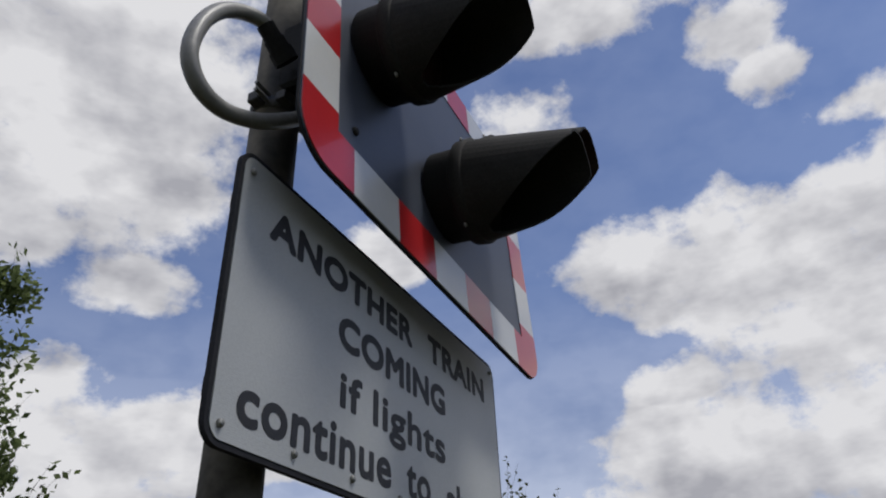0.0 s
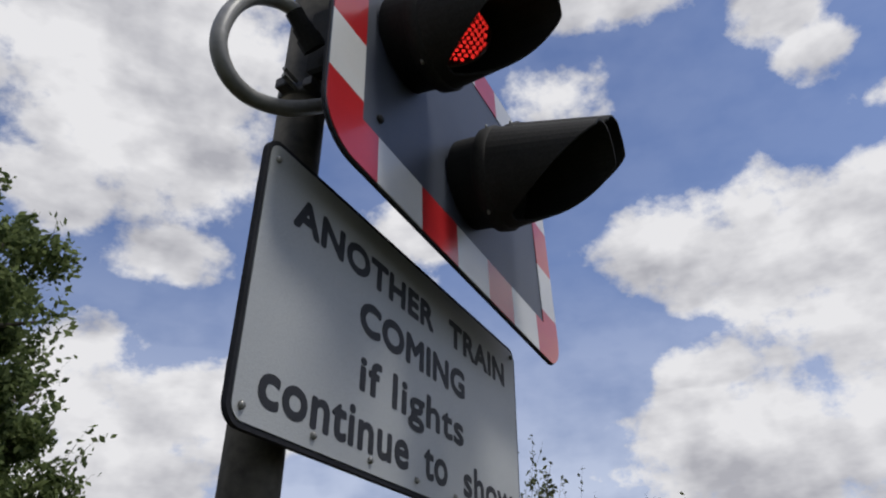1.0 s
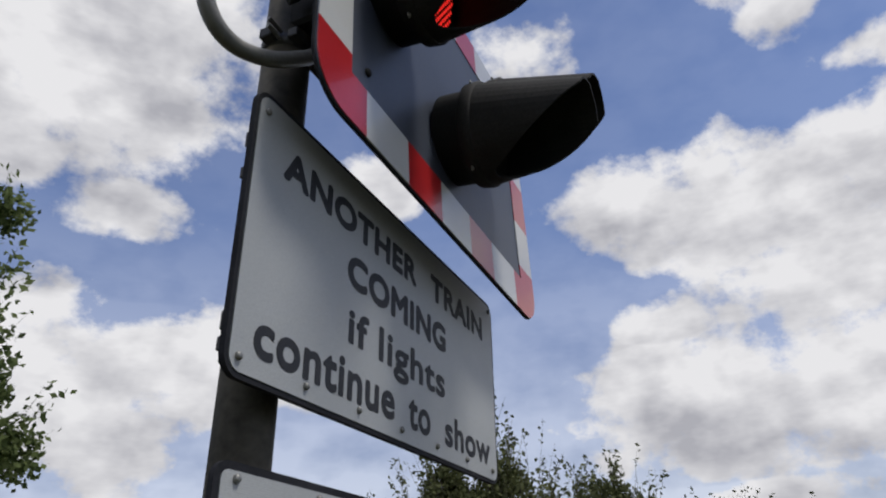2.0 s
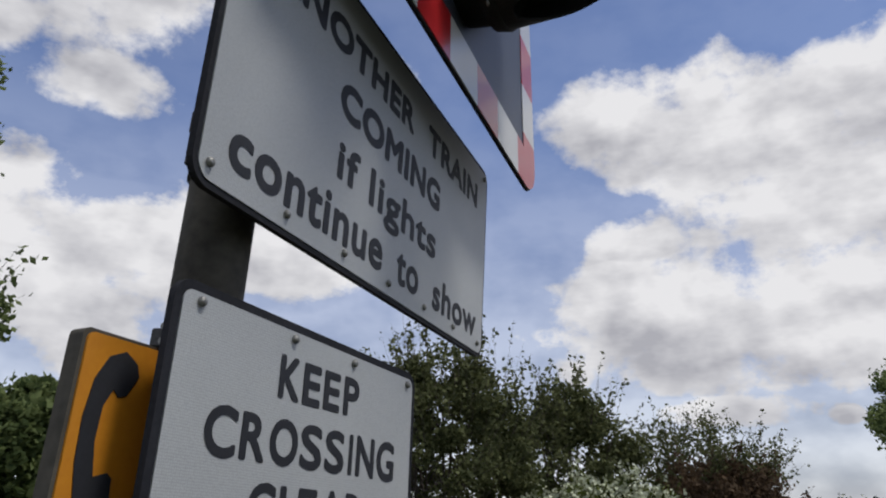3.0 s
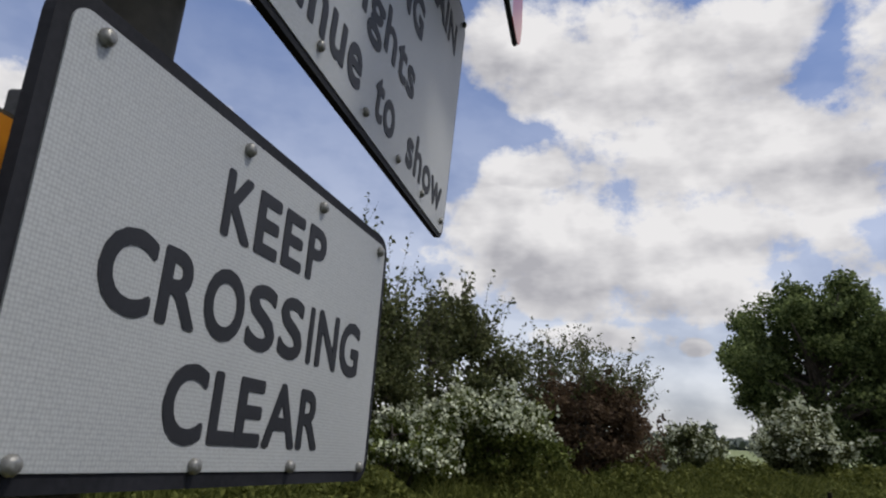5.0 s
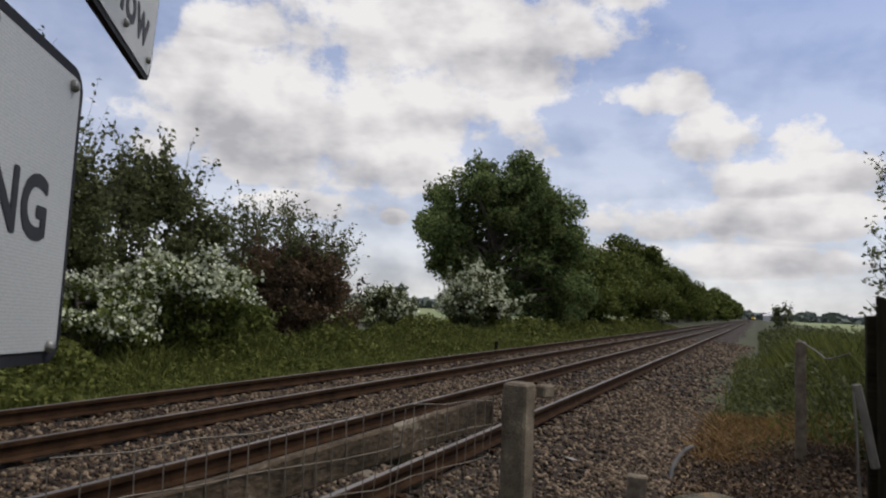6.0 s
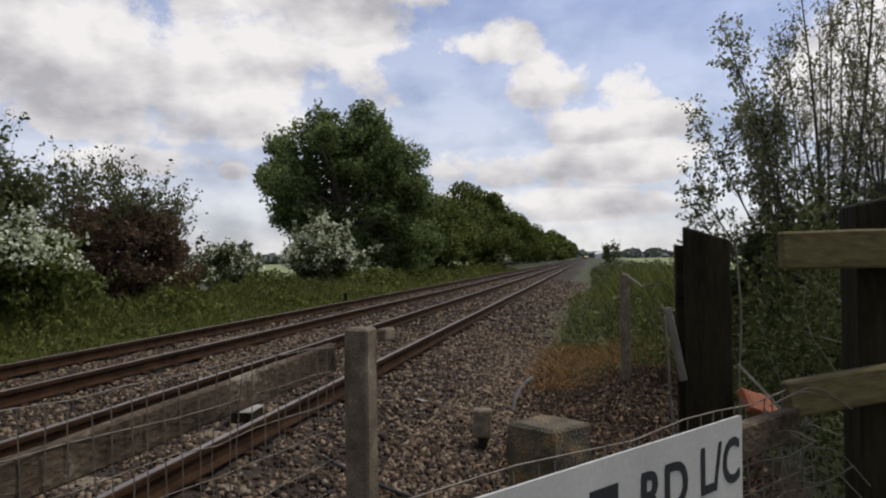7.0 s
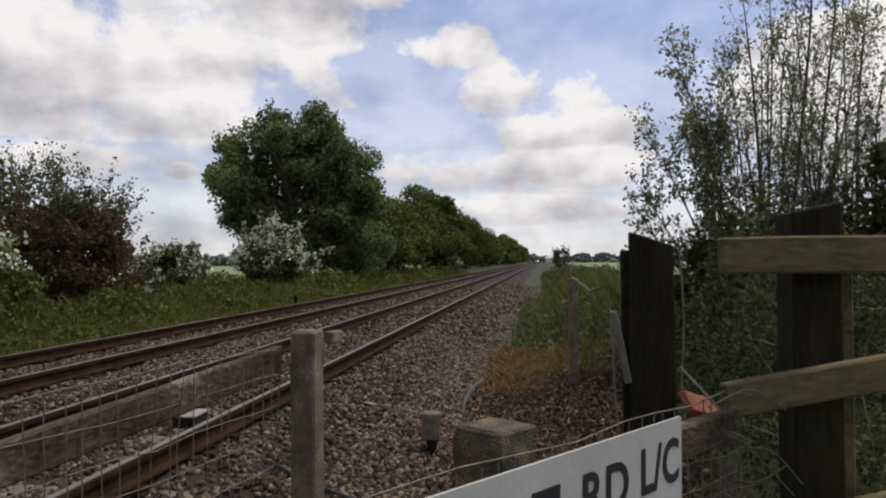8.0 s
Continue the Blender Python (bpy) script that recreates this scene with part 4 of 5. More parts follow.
    part("shard", rough_box(-0.17, 0.17, -0.055, 0.055, -0.02, 0.02, 5, 0.01, 0.006, 20), BRICK_RED, p)
    q = thing("duct_pipe", pose(0, 0, 0), "short grey plastic duct rising from the ballast", "pipe")
    part("pipe", tube(smooth_path([(7.2, 0.80, -0.32), (7.4, 0.79, -0.20), (7.75, 0.73, -0.11), (8.0, 0.66, -0.09)], 5), 0.02, 10), PIPE, q, "", None, True)
    k = thing("trackside_cable", pose(0, 0, 0), "black cable lying on the ballast", "cable")
    part("cable", tube(smooth_path([(4.9, 1.9, -0.17), (4.6, 1.55, -0.19), (4.4, 1.2, -0.23), (4.3, 0.9, -0.26), (4.35, 0.55, -0.28)], 6), 0.014, 8), BLACK_CABLE, k, "", None, True)
    w = thing("paper_scrap", pose(7.12, 1.72, -0.19, 3, 4, 30), "pale scrap of board lying on the stones", "litter")
    part("scrap", rough_box(-0.13, 0.13, -0.03, 0.03, 0, 0.012, 5, 0.012, 0.003, 21), SCRAP, w)
    st = thing("marker_stake", pose(24.4, 8.55, -0.36, 0, 2, 10), "short dark stake standing at the edge of the far verge", "stake")
    part("stake", rough_box(-0.06, 0.06, -0.06, 0.06, 0, 0.45, 4, 0.01, 0.01, 24), DARK_WOOD, st)
    cv = thing("track_cover", pose(6.07, 3.1, -0.13, 0, 0, 5), "small grey box with a pale lid beside the rail", "trackside box")
    part("box", box(-0.16, 0.16, -0.10, 0.10, -0.12, 0.03, 0.01), DARK_WOOD, cv)
    part("lid", box(-0.17, 0.17, -0.11, 0.11, 0.03, 0.045, 0.006), SCRAP, cv, "pale lid")


# ---- plants ----
def woody(name, label, category, base, height, spread, leaf, count, size, seed, stems=1, low=0.18, clusters=70, rag=0.16, bark=BARK, blossom=0, blossom_mat=None, trunk=0.16, skew=(0, 0), group="", shell=0.55, power=1.0, twigs=26, blossom_top=0.3, shoots=0, shoot=0.14, lobes=None, across=(0, -1)):
    """A tree or bush: tapered stems and limbs, and a crown of loose leaves in uneven clumps."""
    rng = np.random.default_rng(seed)
    ob = thing(name, pose(*base), label, category, group)
    mid = height * (low + 1) / 2
    half = height * (1 - low) / 2
    d = rng.normal(size=(clusters, 3))
    d /= np.linalg.norm(d, axis=1)[:, None]
    rad = shell + (1 - shell) * rng.uniform(0, 1, clusters) ** 0.6
    rad *= rng.uniform(0.78, 1.12, clusters)
    cen = d * rad[:, None] * np.array([spread, spread, half]) * 0.86
    taper = 1 - 0.35 * np.clip(cen[:, 2] / half, -1, 1) * power
    cen[:, :2] *= taper[:, None]
    cen += np.array([skew[0], skew[1], mid])
    if lobes:  # the crown is heaped from several rounded masses: sideways, height, radius
        cen = []
        for i in range(clusters):
            side, z, r = lobes[i % len(lobes)]
            w = d[i] * r * rng.uniform(0.2, 1.0)
            deep = rng.normal(0, 1.3)
            cen.append((side * across[0] - deep * across[1] + w[0], side * across[1] + deep * across[0] + w[1], max(0.5, z + w[2])))
        cen = np.array(cen)
    # limbs
    bm = bmesh.new()
    for s in range(stems):
        a = 2 * math.pi * s / stems + rng.uniform(0, 1)
        foot = Vector((0.10 * spread * math.cos(a), 0.10 * spread * math.sin(a), -0.15)) if stems > 1 else Vector((0, 0, -0.15))
        head = Vector((skew[0] * 0.6 + (0.35 * spread * math.cos(a) if stems > 1 else 0), skew[1] * 0.6 + (0.35 * spread * math.sin(a) if stems > 1 else 0), height * (0.62 if stems == 1 else 0.78)))
        bend = Vector((rng.normal(0, 0.05) * height, rng.normal(0, 0.05) * height, 0)) * (0.5 if stems > 1 else 0.4)
        path = smooth_path([foot, foot.lerp(head, 0.35) + bend, foot.lerp(head, 0.7) + bend * 0.4, head], 4)
        r = trunk / (stems ** 0.5)
        tube(path, [r * (1 - 0.75 * i / (len(path) - 1)) for i in range(len(path))], 8, bm)
        own = [i for i in range(clusters) if i % stems == s]
        for i in own[:max(4, twigs // stems)]:
            e = Vector(cen[i])
            k = min(len(path) - 2, max(2, int(len(path) * rng.uniform(0.3, 0.85))))
            b = path[k]
            if e.z < b.z:
                b = path[max(1, k // 2)]
            m = b.lerp(e, 0.5) + Vector((0, 0, 0.06 * height * rng.uniform(-0.2, 1)))
            tube(smooth_path([b, m, e], 3), [r * 0.38 * (1 - 0.8 * j / 6) for j in range(7)], 5, bm)
    part("trunk", bm, bark, ob, "", None, True)
    share = rng.dirichlet(np.ones(clusters) * 4)
    centres = []
    for i in range(clusters):
        n = max(4, int(count * share[i]))
        sig = rag * spread * rng.uniform(0.7, 1.3) * 1.55
        way = rng.normal(size=(n, 3))
        way /= np.linalg.norm(way, axis=1)[:, None]
        centres.append(cen[i] + way * (rng.uniform(0, 1, (n, 1)) ** 0.42) * sig * rng.uniform(0.75, 1.0, (n, 1)) * np.array([1, 1, 0.8]))
    c = np.concatenate(centres)
    c = c[c[:, 2] > 0.05 * height * (1 if low > 0.05 else 0)]
    if shoots:  # thin leafy shoots that stand out of the crown
        bm, extra = bmesh.new(), []
        for i in range(shoots):
            s = cen[rng.integers(0, clusters)]
            w = (s - np.array([skew[0], skew[1], mid * 0.8])) / np.array([spread, spread, half]) + np.array([0, 0, 0.75]) + rng.normal(0, 0.25, 3)
            w /= np.linalg.norm(w)
            s = s + w * rag * spread * rng.uniform(0.4, 1.2)
            n = shoot * height * rng.uniform(0.5, 1.3)
            e = s + w * n + np.array([0, 0, 0.15 * n])
            tube([s, (s + e) / 2 + rng.normal(0, 0.05 * n, 3), e], [0.06 * size + 0.004, 0.004, 0.003], 4, bm)
            k = rng.uniform(0, 1.05, 11)[:, None]
            extra.append(s + (e - s) * k + rng.normal(0, size * 0.9, (11, 3)))
        tagged(part("twig_growth", bm, bark, ob), kind="stuff")
        c = np.concatenate([c] + extra)
    link_mesh("crown", quads_mesh("crown", leaves(c, size, rng)), leaf, ob)
    if blossom:
        src = c[(c[:, 2] > height * blossom_top)]
        pick = src[rng.integers(0, len(src), blossom)]
        push = pick - np.array([skew[0], skew[1], mid * 0.7])
        push /= np.linalg.norm(push, axis=1)[:, None]
        pick = pick + push * rag * spread * 0.55
        groups = np.repeat(pick[: max(1, blossom // 6)], 6, axis=0) + rng.normal(0, size * 1.0, (max(1, blossom // 6) * 6, 3))
        link_mesh("blossom", quads_mesh("blossom", leaves(groups, size * 0.75, rng, 0, 0.9)), blossom_mat or BLOSSOM, ob, "white blossom sprays")
    return ob


def slender_tree(base, tips, seed):
    """A young tree of several thin stems with upswept side branches, twigs and sparse leaf sprays; tips: y, z of each stem's end."""
    rng = np.random.default_rng(seed)
    ob = thing("ash_tree", pose(*base), "slender multi-stemmed young tree with sparse new leaves", "tree", "young trees behind the fence")
    bm, spots = bmesh.new(), []
    tips = list(tips) + [(ty + rng.normal(0, 0.22), tz * rng.uniform(0.62, 0.9)) for ty, tz in tips]
    for k, (ty, tz) in enumerate(tips):
        foot = Vector((rng.normal(0, 0.06), rng.normal(0, 0.08), -0.05))
        head = Vector((rng.normal(0, 0.45), ty - base[1], tz - base[2]))
        knee = foot.lerp(head, 0.45)
        knee.y -= 0.16 * head.y + rng.normal(0, 0.05)
        knee.x += rng.normal(0, 0.08)
        path = smooth_path([foot, foot.lerp(knee, 0.5), knee, knee.lerp(head, 0.55) + Vector((rng.normal(0, 0.05), rng.normal(0, 0.05), 0)), head], 6)
        n = len(path) - 1
        thick = rng.uniform(0.020, 0.030) * (1.5 if k == 0 else 1.0)
        tube(path, [thick * (1 - 0.86 * i / n) for i in range(n + 1)], 7, bm)
        length = (head - foot).length
        for b in range(int(length * (8 if seed == 100 else 6.0))):
            f = 0.26 + 0.74 * rng.uniform(0, 1) ** 0.75
            at = path[min(n - 1, int(f * n))].lerp(path[min(n, int(f * n) + 1)], f * n % 1)
            ahead = (path[min(n, int(f * n) + 1)] - path[max(0, int(f * n) - 1)]).normalized()
            out = Vector((rng.normal(), rng.normal(), 0)).normalized()
            way = (ahead * 0.9 + out * 0.75 + Vector((0, 0, 0.35))).normalized()
            reach = (0.26 + 0.68 * (1.05 - f)) * rng.uniform(0.55, 1.1)
            end = at + way * reach + Vector((0, 0, 0.12 * reach))
            r = max(0.0035, thick * 0.34 * (1.1 - f))
            tube([at, at.lerp(end, 0.5) + out * 0.05 * reach, end], [r, r * 0.7, 0.0025], 4, bm)
            for q in range(2 + int(reach * 9)):
                g = rng.uniform(0.25, 1.0)
                start = at.lerp(end, g)
                tip = start + (way * 0.6 + Vector(rng.normal(0, 0.6, 3)) + Vector((0, 0, 0.3))).normalized() * rng.uniform(0.06, 0.17)
                tube([start, tip], [0.0028, 0.0018], 3, bm)
                m = rng.integers(4, 10) if seed == 100 else rng.integers(1, 7)
                spots.append(np.array(tip) + rng.normal(0, 0.038, (m, 3)))
    part("trunk", bm, BARK, ob, "", None, True)
    link_mesh("crown", quads_mesh("crown", leaves(np.concatenate(spots), 0.030 if seed == 100 else 0.025, rng)), ASH_LEAF, ob)
    return ob


def blades(name, label, category, n, area, z_of, height, width, material, rng, lean=0.35, kind="stuff"):
    """Upright tapering blades or stalks."""
    x0, x1, y0, y1 = area
    x = rng.uniform(x0, x1, n)
    y = rng.uniform(y0, y1, n)
    z = np.array([z_of(a, b) for a, b in zip(x, y)])
    h = height(x, y) * rng.uniform(0.4, 1.15, n)
    a = rng.uniform(0, 2 * math.pi, n)
    w = width * rng.uniform(0.6, 1.4, n)
    wx, wy = w * np.cos(a), w * np.sin(a)
    tip = np.stack([x + rng.normal(0, lean, n) * h, y + rng.normal(0, lean, n) * h, z + h], 1)
    base = np.stack([x, y, z - 0.03], 1)
    side = np.stack([wx, wy, np.zeros(n)], 1)
    midp = base * 0.45 + tip * 0.55 + np.stack([np.zeros(n), np.zeros(n), 0.08 * h], 1)
    v = np.stack([base - side, base + side, midp + side * 0.8, tip], 1)
    return tagged(link_mesh(name, quads_mesh(name, v), material), label, category, kind=kind)


def weeds(name, label, n, area, z_of, height, size, material, rng, lumps=40, kind="stuff", category="weeds"):
    """Leafy tangle heaped in lumps over the ground."""
    x0, x1, y0, y1 = area
    lx, ly, lr = rng.uniform(x0, x1, lumps), rng.uniform(y0, y1, lumps), rng.uniform(0.5, 1.3, lumps)
    x, y = rng.uniform(x0, x1, n), rng.uniform(y0, y1, n)
    top = np.zeros(n)
    for a, b, r in zip(lx, ly, lr):
        top = np.maximum(top, np.exp(-((x - a) ** 2 + (y - b) ** 2) / (0.6 * r) ** 2) * r)
    hh = height(x, y) * (0.34 + 0.90 * top)
    z = np.array([z_of(a, b) for a, b in zip(x, y)]) + hh * rng.uniform(0, 1, n) ** 0.55
    c = np.stack([x, y, z], 1)
    return tagged(link_mesh(name, quads_mesh(name, leaves(c, size, rng)), material), label, category, kind=kind)


def soil_height(x, y):
    """A low heap of soil and litter between the ballast and the fence."""
    heap = 0.16 * math.exp(-((x - 8.2) / 1.6) ** 2 - ((y + 0.55) / 0.6) ** 2)
    return ground_height(x, y) + 0.012 + heap + 0.03 * abs(noise.noise(Vector((x * 3, y * 3, 4))))


def build_plants():
    rng = np.random.default_rng(5)
    # verge beyond the tracks
    verge = lambda x, y: np.clip((y - 8.3) / 2.2, 0.12, 1) * 0.72
    for x0, x1, n, s in ((2, 14, 34000, 0.055), (14, 30, 32000, 0.07), (30, 90, 28000, 0.13)):
        weeds("verge_weeds", "dense green nettles and brambles on the far verge", n, (x0, x1, 8.7, 12.5), ground_height, verge, s, GRASS, rng, int((x1 - x0) * 1.5))
        blades("verge_grass", "long green grass along the far verge", "grass", n // 7, (x0, x1, 8.3, 11.5), ground_height, lambda x, y: verge(x, y) * 0.7 + 0.10, 0.012 * (s / 0.05), GRASS, rng)
    # near bank
    bank = lambda x, y: (0.12 + 0.72 * np.clip((-y + 0.1 + 0.4 * np.sin(x * 0.9)) / 1.7, 0, 1)) * np.clip((x - 8.2) / 3.0, 0.1, 1)
    weeds("bank_weeds", "grey-green brambles on the near bank", 20000, (8.6, 22, -5, 0.55), ground_height, bank, 0.042, BUSH_LEAF, rng, 70)
    weeds("bank_weeds", "grey-green brambles on the near bank", 14000, (22, 80, -8, 0.0), ground_height, bank, 0.10, BUSH_LEAF, rng, 120)
    blades("bank_grass", "long grass on the near bank", "grass", 6000, (9, 30, -3, 0.7), ground_height, lambda x, y: bank(x, y) * 1.1 + 0.08, 0.010, GRASS, rng)
    blades("dry_grass", "dry orange-brown grass beside the ballast", "grass", 8000, (8.2, 12.0, -1.0, 0.65), ground_height, lambda x, y: 0.17 + 0 * x, 0.006, DRY_GRASS, rng, 0.9)
    # thicket behind the gatepost
    thick = lambda x, y: np.clip(0.75 + 0.25 * np.sin(y * 2.1 + x), 0.4, 1.2) * 1.45
    weeds("thicket", "dark bramble and hawthorn thicket behind the fence", 64000, (4.6, 9.0, -5.5, -0.95), ground_height, thick, 0.023, WEED, rng, 60, category="thicket")
    weeds("thicket", "dark bramble thicket behind the fence", 22000, (2.9, 4.6, -4.5, -1.15), ground_height, lambda x, y: 0.65 + 0 * x, 0.018, WEED, rng, 30, category="thicket")
    bm = bmesh.new()
    for k in range(130):
        s = Vector((rng.uniform(3.4, 6.5), rng.uniform(-3.8, -1.3), rng.uniform(-0.3, 0.2)))
        e = s + Vector((rng.normal(0, 0.5), rng.normal(0, 0.6), rng.uniform(0.5, 1.5)))
        tube(smooth_path([s, s.lerp(e, 0.5) + Vector((rng.normal(0, 0.15), rng.normal(0, 0.15), 0.15)), e], 4), [0.0045 - 0.0004 * i for i in range(9)], 4, bm)
    tagged(part("bramble_stems", bm, PALE_BARK), "bare pale bramble stems in the thicket", "stems", kind="stuff")
    bm = bmesh.new()
    for k in range(420):
        x, y = rng.uniform(3.6, 10), rng.uniform(-1.0, 0.7)
        a, n = rng.uniform(0, 6.28), rng.uniform(0.06, 0.3)
        z = soil_height(x, y) + 0.02
        tube([(x, y, z), (x + n * math.cos(a), y + n * math.sin(a), z + rng.uniform(0, 0.05))], 0.005, 4, bm)
    tagged(part("dead_twigs", bm, OLD_WOOD), "dead twigs and litter on the brown soil", "twigs", kind="stuff")
    bm = bmesh.new()
    xs, ys = [3.4 + 0.3 * i for i in range(25)], [-1.3 + 0.15 * j for j in range(13)]
    g = [[bm.verts.new((x + 0.1 * noise.noise(Vector((x, y, 9))), y + (0.35 * noise.noise(Vector((x * 0.7, 2, 2))) if j in (0, 12) else 0), soil_height(x, y) + 0.02 * abs(noise.noise(Vector((x * 3, y * 3, 4)))))) for j, y in enumerate(ys)] for x in xs]
    for a, b in zip(g, g[1:]):
        for j in range(len(ys) - 1):
            bm.faces.new((a[j], b[j], b[j + 1], a[j + 1]))
    tagged(part("soil_patch", bm, SOIL, smooth=True), "bare brown soil with litter beside the ballast", "soil", kind="structure")

    n = 9000
    lx, ly = rng.uniform(3.4, 11, n), rng.uniform(-1.2, 0.75, n)
    lz = np.array([soil_height(a, b) for a, b in zip(lx, ly)]) + rng.uniform(0.02, 0.07, n)
    tagged(link_mesh("leaf_litter", quads_mesh("leaf_litter", leaves(np.stack([lx, ly, lz], 1), 0.022, rng)), LITTER), "brown and pale dead leaves on the soil", "leaf litter", kind="stuff")

    # bushes beyond the verge
    woody("hawthorn_bush", "hawthorn bush covered in white blossom on the far verge", "bush", (12.1, 11.6, -0.05), 2.3, 1.85, HEDGE_LEAF, 16000, 0.055, 11, 5, 0.02, 90, 0.14, blossom=5400, trunk=0.10, blossom_top=0.52, group="hawthorns in flower", shoots=120, shoot=0.14)
    woody("hawthorn_bush", "smaller hawthorn in white blossom at the foot of a bush", "bush", (9.6, 11.3, -0.05), 1.7, 1.3, HEDGE_LEAF, 8000, 0.05, 12, 4, 0.02, 50, 0.15, blossom=2800, trunk=0.08, group="hawthorns in flower")
    woody("tall_bush", "tall grey-green bush with thin upright twigs", "bush", (9.3, 14.0, -0.05), 5.7, 2.6, BUSH_LEAF, 26000, 0.06, 13, 6, 0.05, 120, 0.13, trunk=0.14, power=1.3, twigs=60, shoots=260, shoot=0.16)
    woody("tall_bush", "dense grey-green bush beside a blossoming hawthorn", "bush", (13.6, 14.4, -0.05), 5.0, 2.3, BUSH_LEAF, 22000, 0.065, 14, 6, 0.05, 100, 0.14, trunk=0.14, power=1.2, twigs=50, shoots=220, shoot=0.16)
    woody("brown_bush", "rounded red-brown bush with airy grey-green tips", "bush", (18.2, 13.0, -0.05), 3.3, 2.15, RED_LEAF, 15000, 0.065, 15, 7, 0.03, 90, 0.17, trunk=0.13, twigs=50, shoots=160, shoot=0.12)
    woody("airy_bush", "airy bush of thin grey-green shoots above a brown bush", "bush", (18.9, 14.0, -0.05), 4.3, 2.55, BUSH_LEAF, 6500, 0.055, 16, 9, 0.3, 120, 0.12, trunk=0.12, power=0.4, twigs=90, shoots=300, shoot=0.16)
    woody("low_bush", "low dark bush with a few pale blossoms", "bush", (26.2, 14.2, -0.05), 1.9, 1.6, BUSH_LEAF, 8000, 0.07, 17, 5, 0.02, 50, 0.17, blossom=1600, trunk=0.07, shoots=80, shoot=0.15)
    woody("hawthorn_bush", "hawthorn in blossom in front of an oak", "bush", (33.6, 12.9, -0.05), 3.2, 1.9, BUSH_LEAF, 12000, 0.09, 18, 5, 0.03, 70, 0.17, blossom=4500, trunk=0.10, group="hawthorns in flower", shoots=100, shoot=0.14)
    # the oak and the hedgerow
    woody("oak_tree", "large dense dark green oak beside the railway", "tree", (43.5, 15.2, -0.1), 11.9, 5.7, OAK_LEAF, 95000, 0.115, 21, 1, 0.05, 330, 0.112, trunk=0.42, twigs=70, shoots=420, shoot=0.028, across=(0.33, -0.944),
          lobes=[(-3.3, 7.7, 1.7), (-3.9, 6.3, 1.3), (-1.2, 8.7, 2.0), (1.2, 9.4, 1.9), (3.1, 7.6, 1.9), (-2.4, 5.7, 2.0), (0.25, 6.4, 2.8), (2.6, 4.8, 2.5), (4.0, 5.5, 1.6), (-3.1, 4.2, 1.3), (1.3, 2.4, 2.3), (4.0, 2.3, 1.8), (-0.8, 3.1, 1.8), (0.6, 7.9, 2.2), (1.8, 6.2, 2.4)])
    for i in range(11):
        x = 58 + i * 9.5
        h = (6.9, 7.4, 8.6, 9.4, 9.6, 9.0, 9.2, 9.6, 8.0, 7.6, 8.2)[i]
        woody("hedgerow_tree", "dark green hedgerow tree in a long row beside the railway", "tree", (x, 13.8 + 0.8 * math.sin(i * 1.7), -0.1), h * 1.06, 5.0, HEDGE_LEAF, 22000, 0.17, 40 + i, 2, 0.03, 60, 0.18, trunk=0.25, group="hedgerow trees")
    for i in range(14):
        x = 166 + i * 20
        woody("hedgerow_tree", "distant green hedgerow tree beside the railway", "tree", (x, 13.5 + 1.2 * math.sin(i * 1.3), -0.1), 8.0 + 0.25 * i + 0.8 * math.sin(i * 1.9), 7.0, HEDGE_LEAF, 2600, 0.6, 70 + i, 1, 0.03, 36, 0.18, trunk=0.3, group="hedgerow trees", twigs=6)
    woody("hawthorn_bush", "pale flowering bush at the foot of the hedgerow", "bush", (88, 11.6, -0.1), 3.2, 1.9, BUSH_LEAF, 3000, 0.16, 90, 3, 0.03, 30, 0.18, blossom=700, group="hawthorns in flower", trunk=0.1)
    woody("sapling", "young leafy tree standing alone beside the line", "tree", (70, -2.0, -0.1), 2.7, 1.0, BUSH_LEAF, 1100, 0.09, 91, 3, 0.10, 30, 0.16, trunk=0.07, shoots=40, shoot=0.2)
    # trees on the near side
    for i, (x, y, tips) in enumerate((
            (9.6, -2.45, ((-1.72, 4.02), (-1.42, 3.05), (-1.93, 3.55), (-2.15, 3.2), (-1.30, 2.2))),
            (9.9, -2.85, ((-2.57, 4.56), (-2.83, 5.18), (-2.34, 3.78), (-2.99, 4.2))),
            (9.4, -2.97, ((-3.09, 5.17), (-3.28, 4.38), (-2.7, 3.77))),
            (9.2, -3.26, ((-3.39, 5.55), (-3.08, 4.81), (-3.73, 4.97), (-3.97, 4.27))),
            (9.8, -3.95, ((-4.41, 4.97), (-4.67, 4.3), (-4.09, 4.11), (-3.93, 4.7))))):
        slender_tree((x, y, -0.2), tips, 100 + i)
    woody("yellow_green_tree", "olive-green leafy small tree beside the slender trees", "tree", (8.9, -4.35, -0.2), 3.7, 0.70, BUSH_LEAF, 5000, 0.04, 108, 3, 0.1, 60, 0.16, trunk=0.07, shoots=80, shoot=0.12)
    woody("dark_shrub", "dark leafy shrub at the foot of the young trees", "bush", (8.8, -2.2, -0.2), 1.9, 0.9, WEED, 5000, 0.045, 110, 4, 0.03, 40, 0.17, trunk=0.06, shoots=60, shoot=0.2)
    for i, (x, y, h) in enumerate(((9.3, -3.3, 2.2), (9.4, -4.4, 2.5))):
        woody("dark_shrub", "dark leafy shrub at the foot of the young trees", "bush", (x, y, -0.2), h, 0.9, WEED, 4500, 0.045, 112 + i, 4, 0.03, 40, 0.17, trunk=0.06, shoots=60, shoot=0.2)
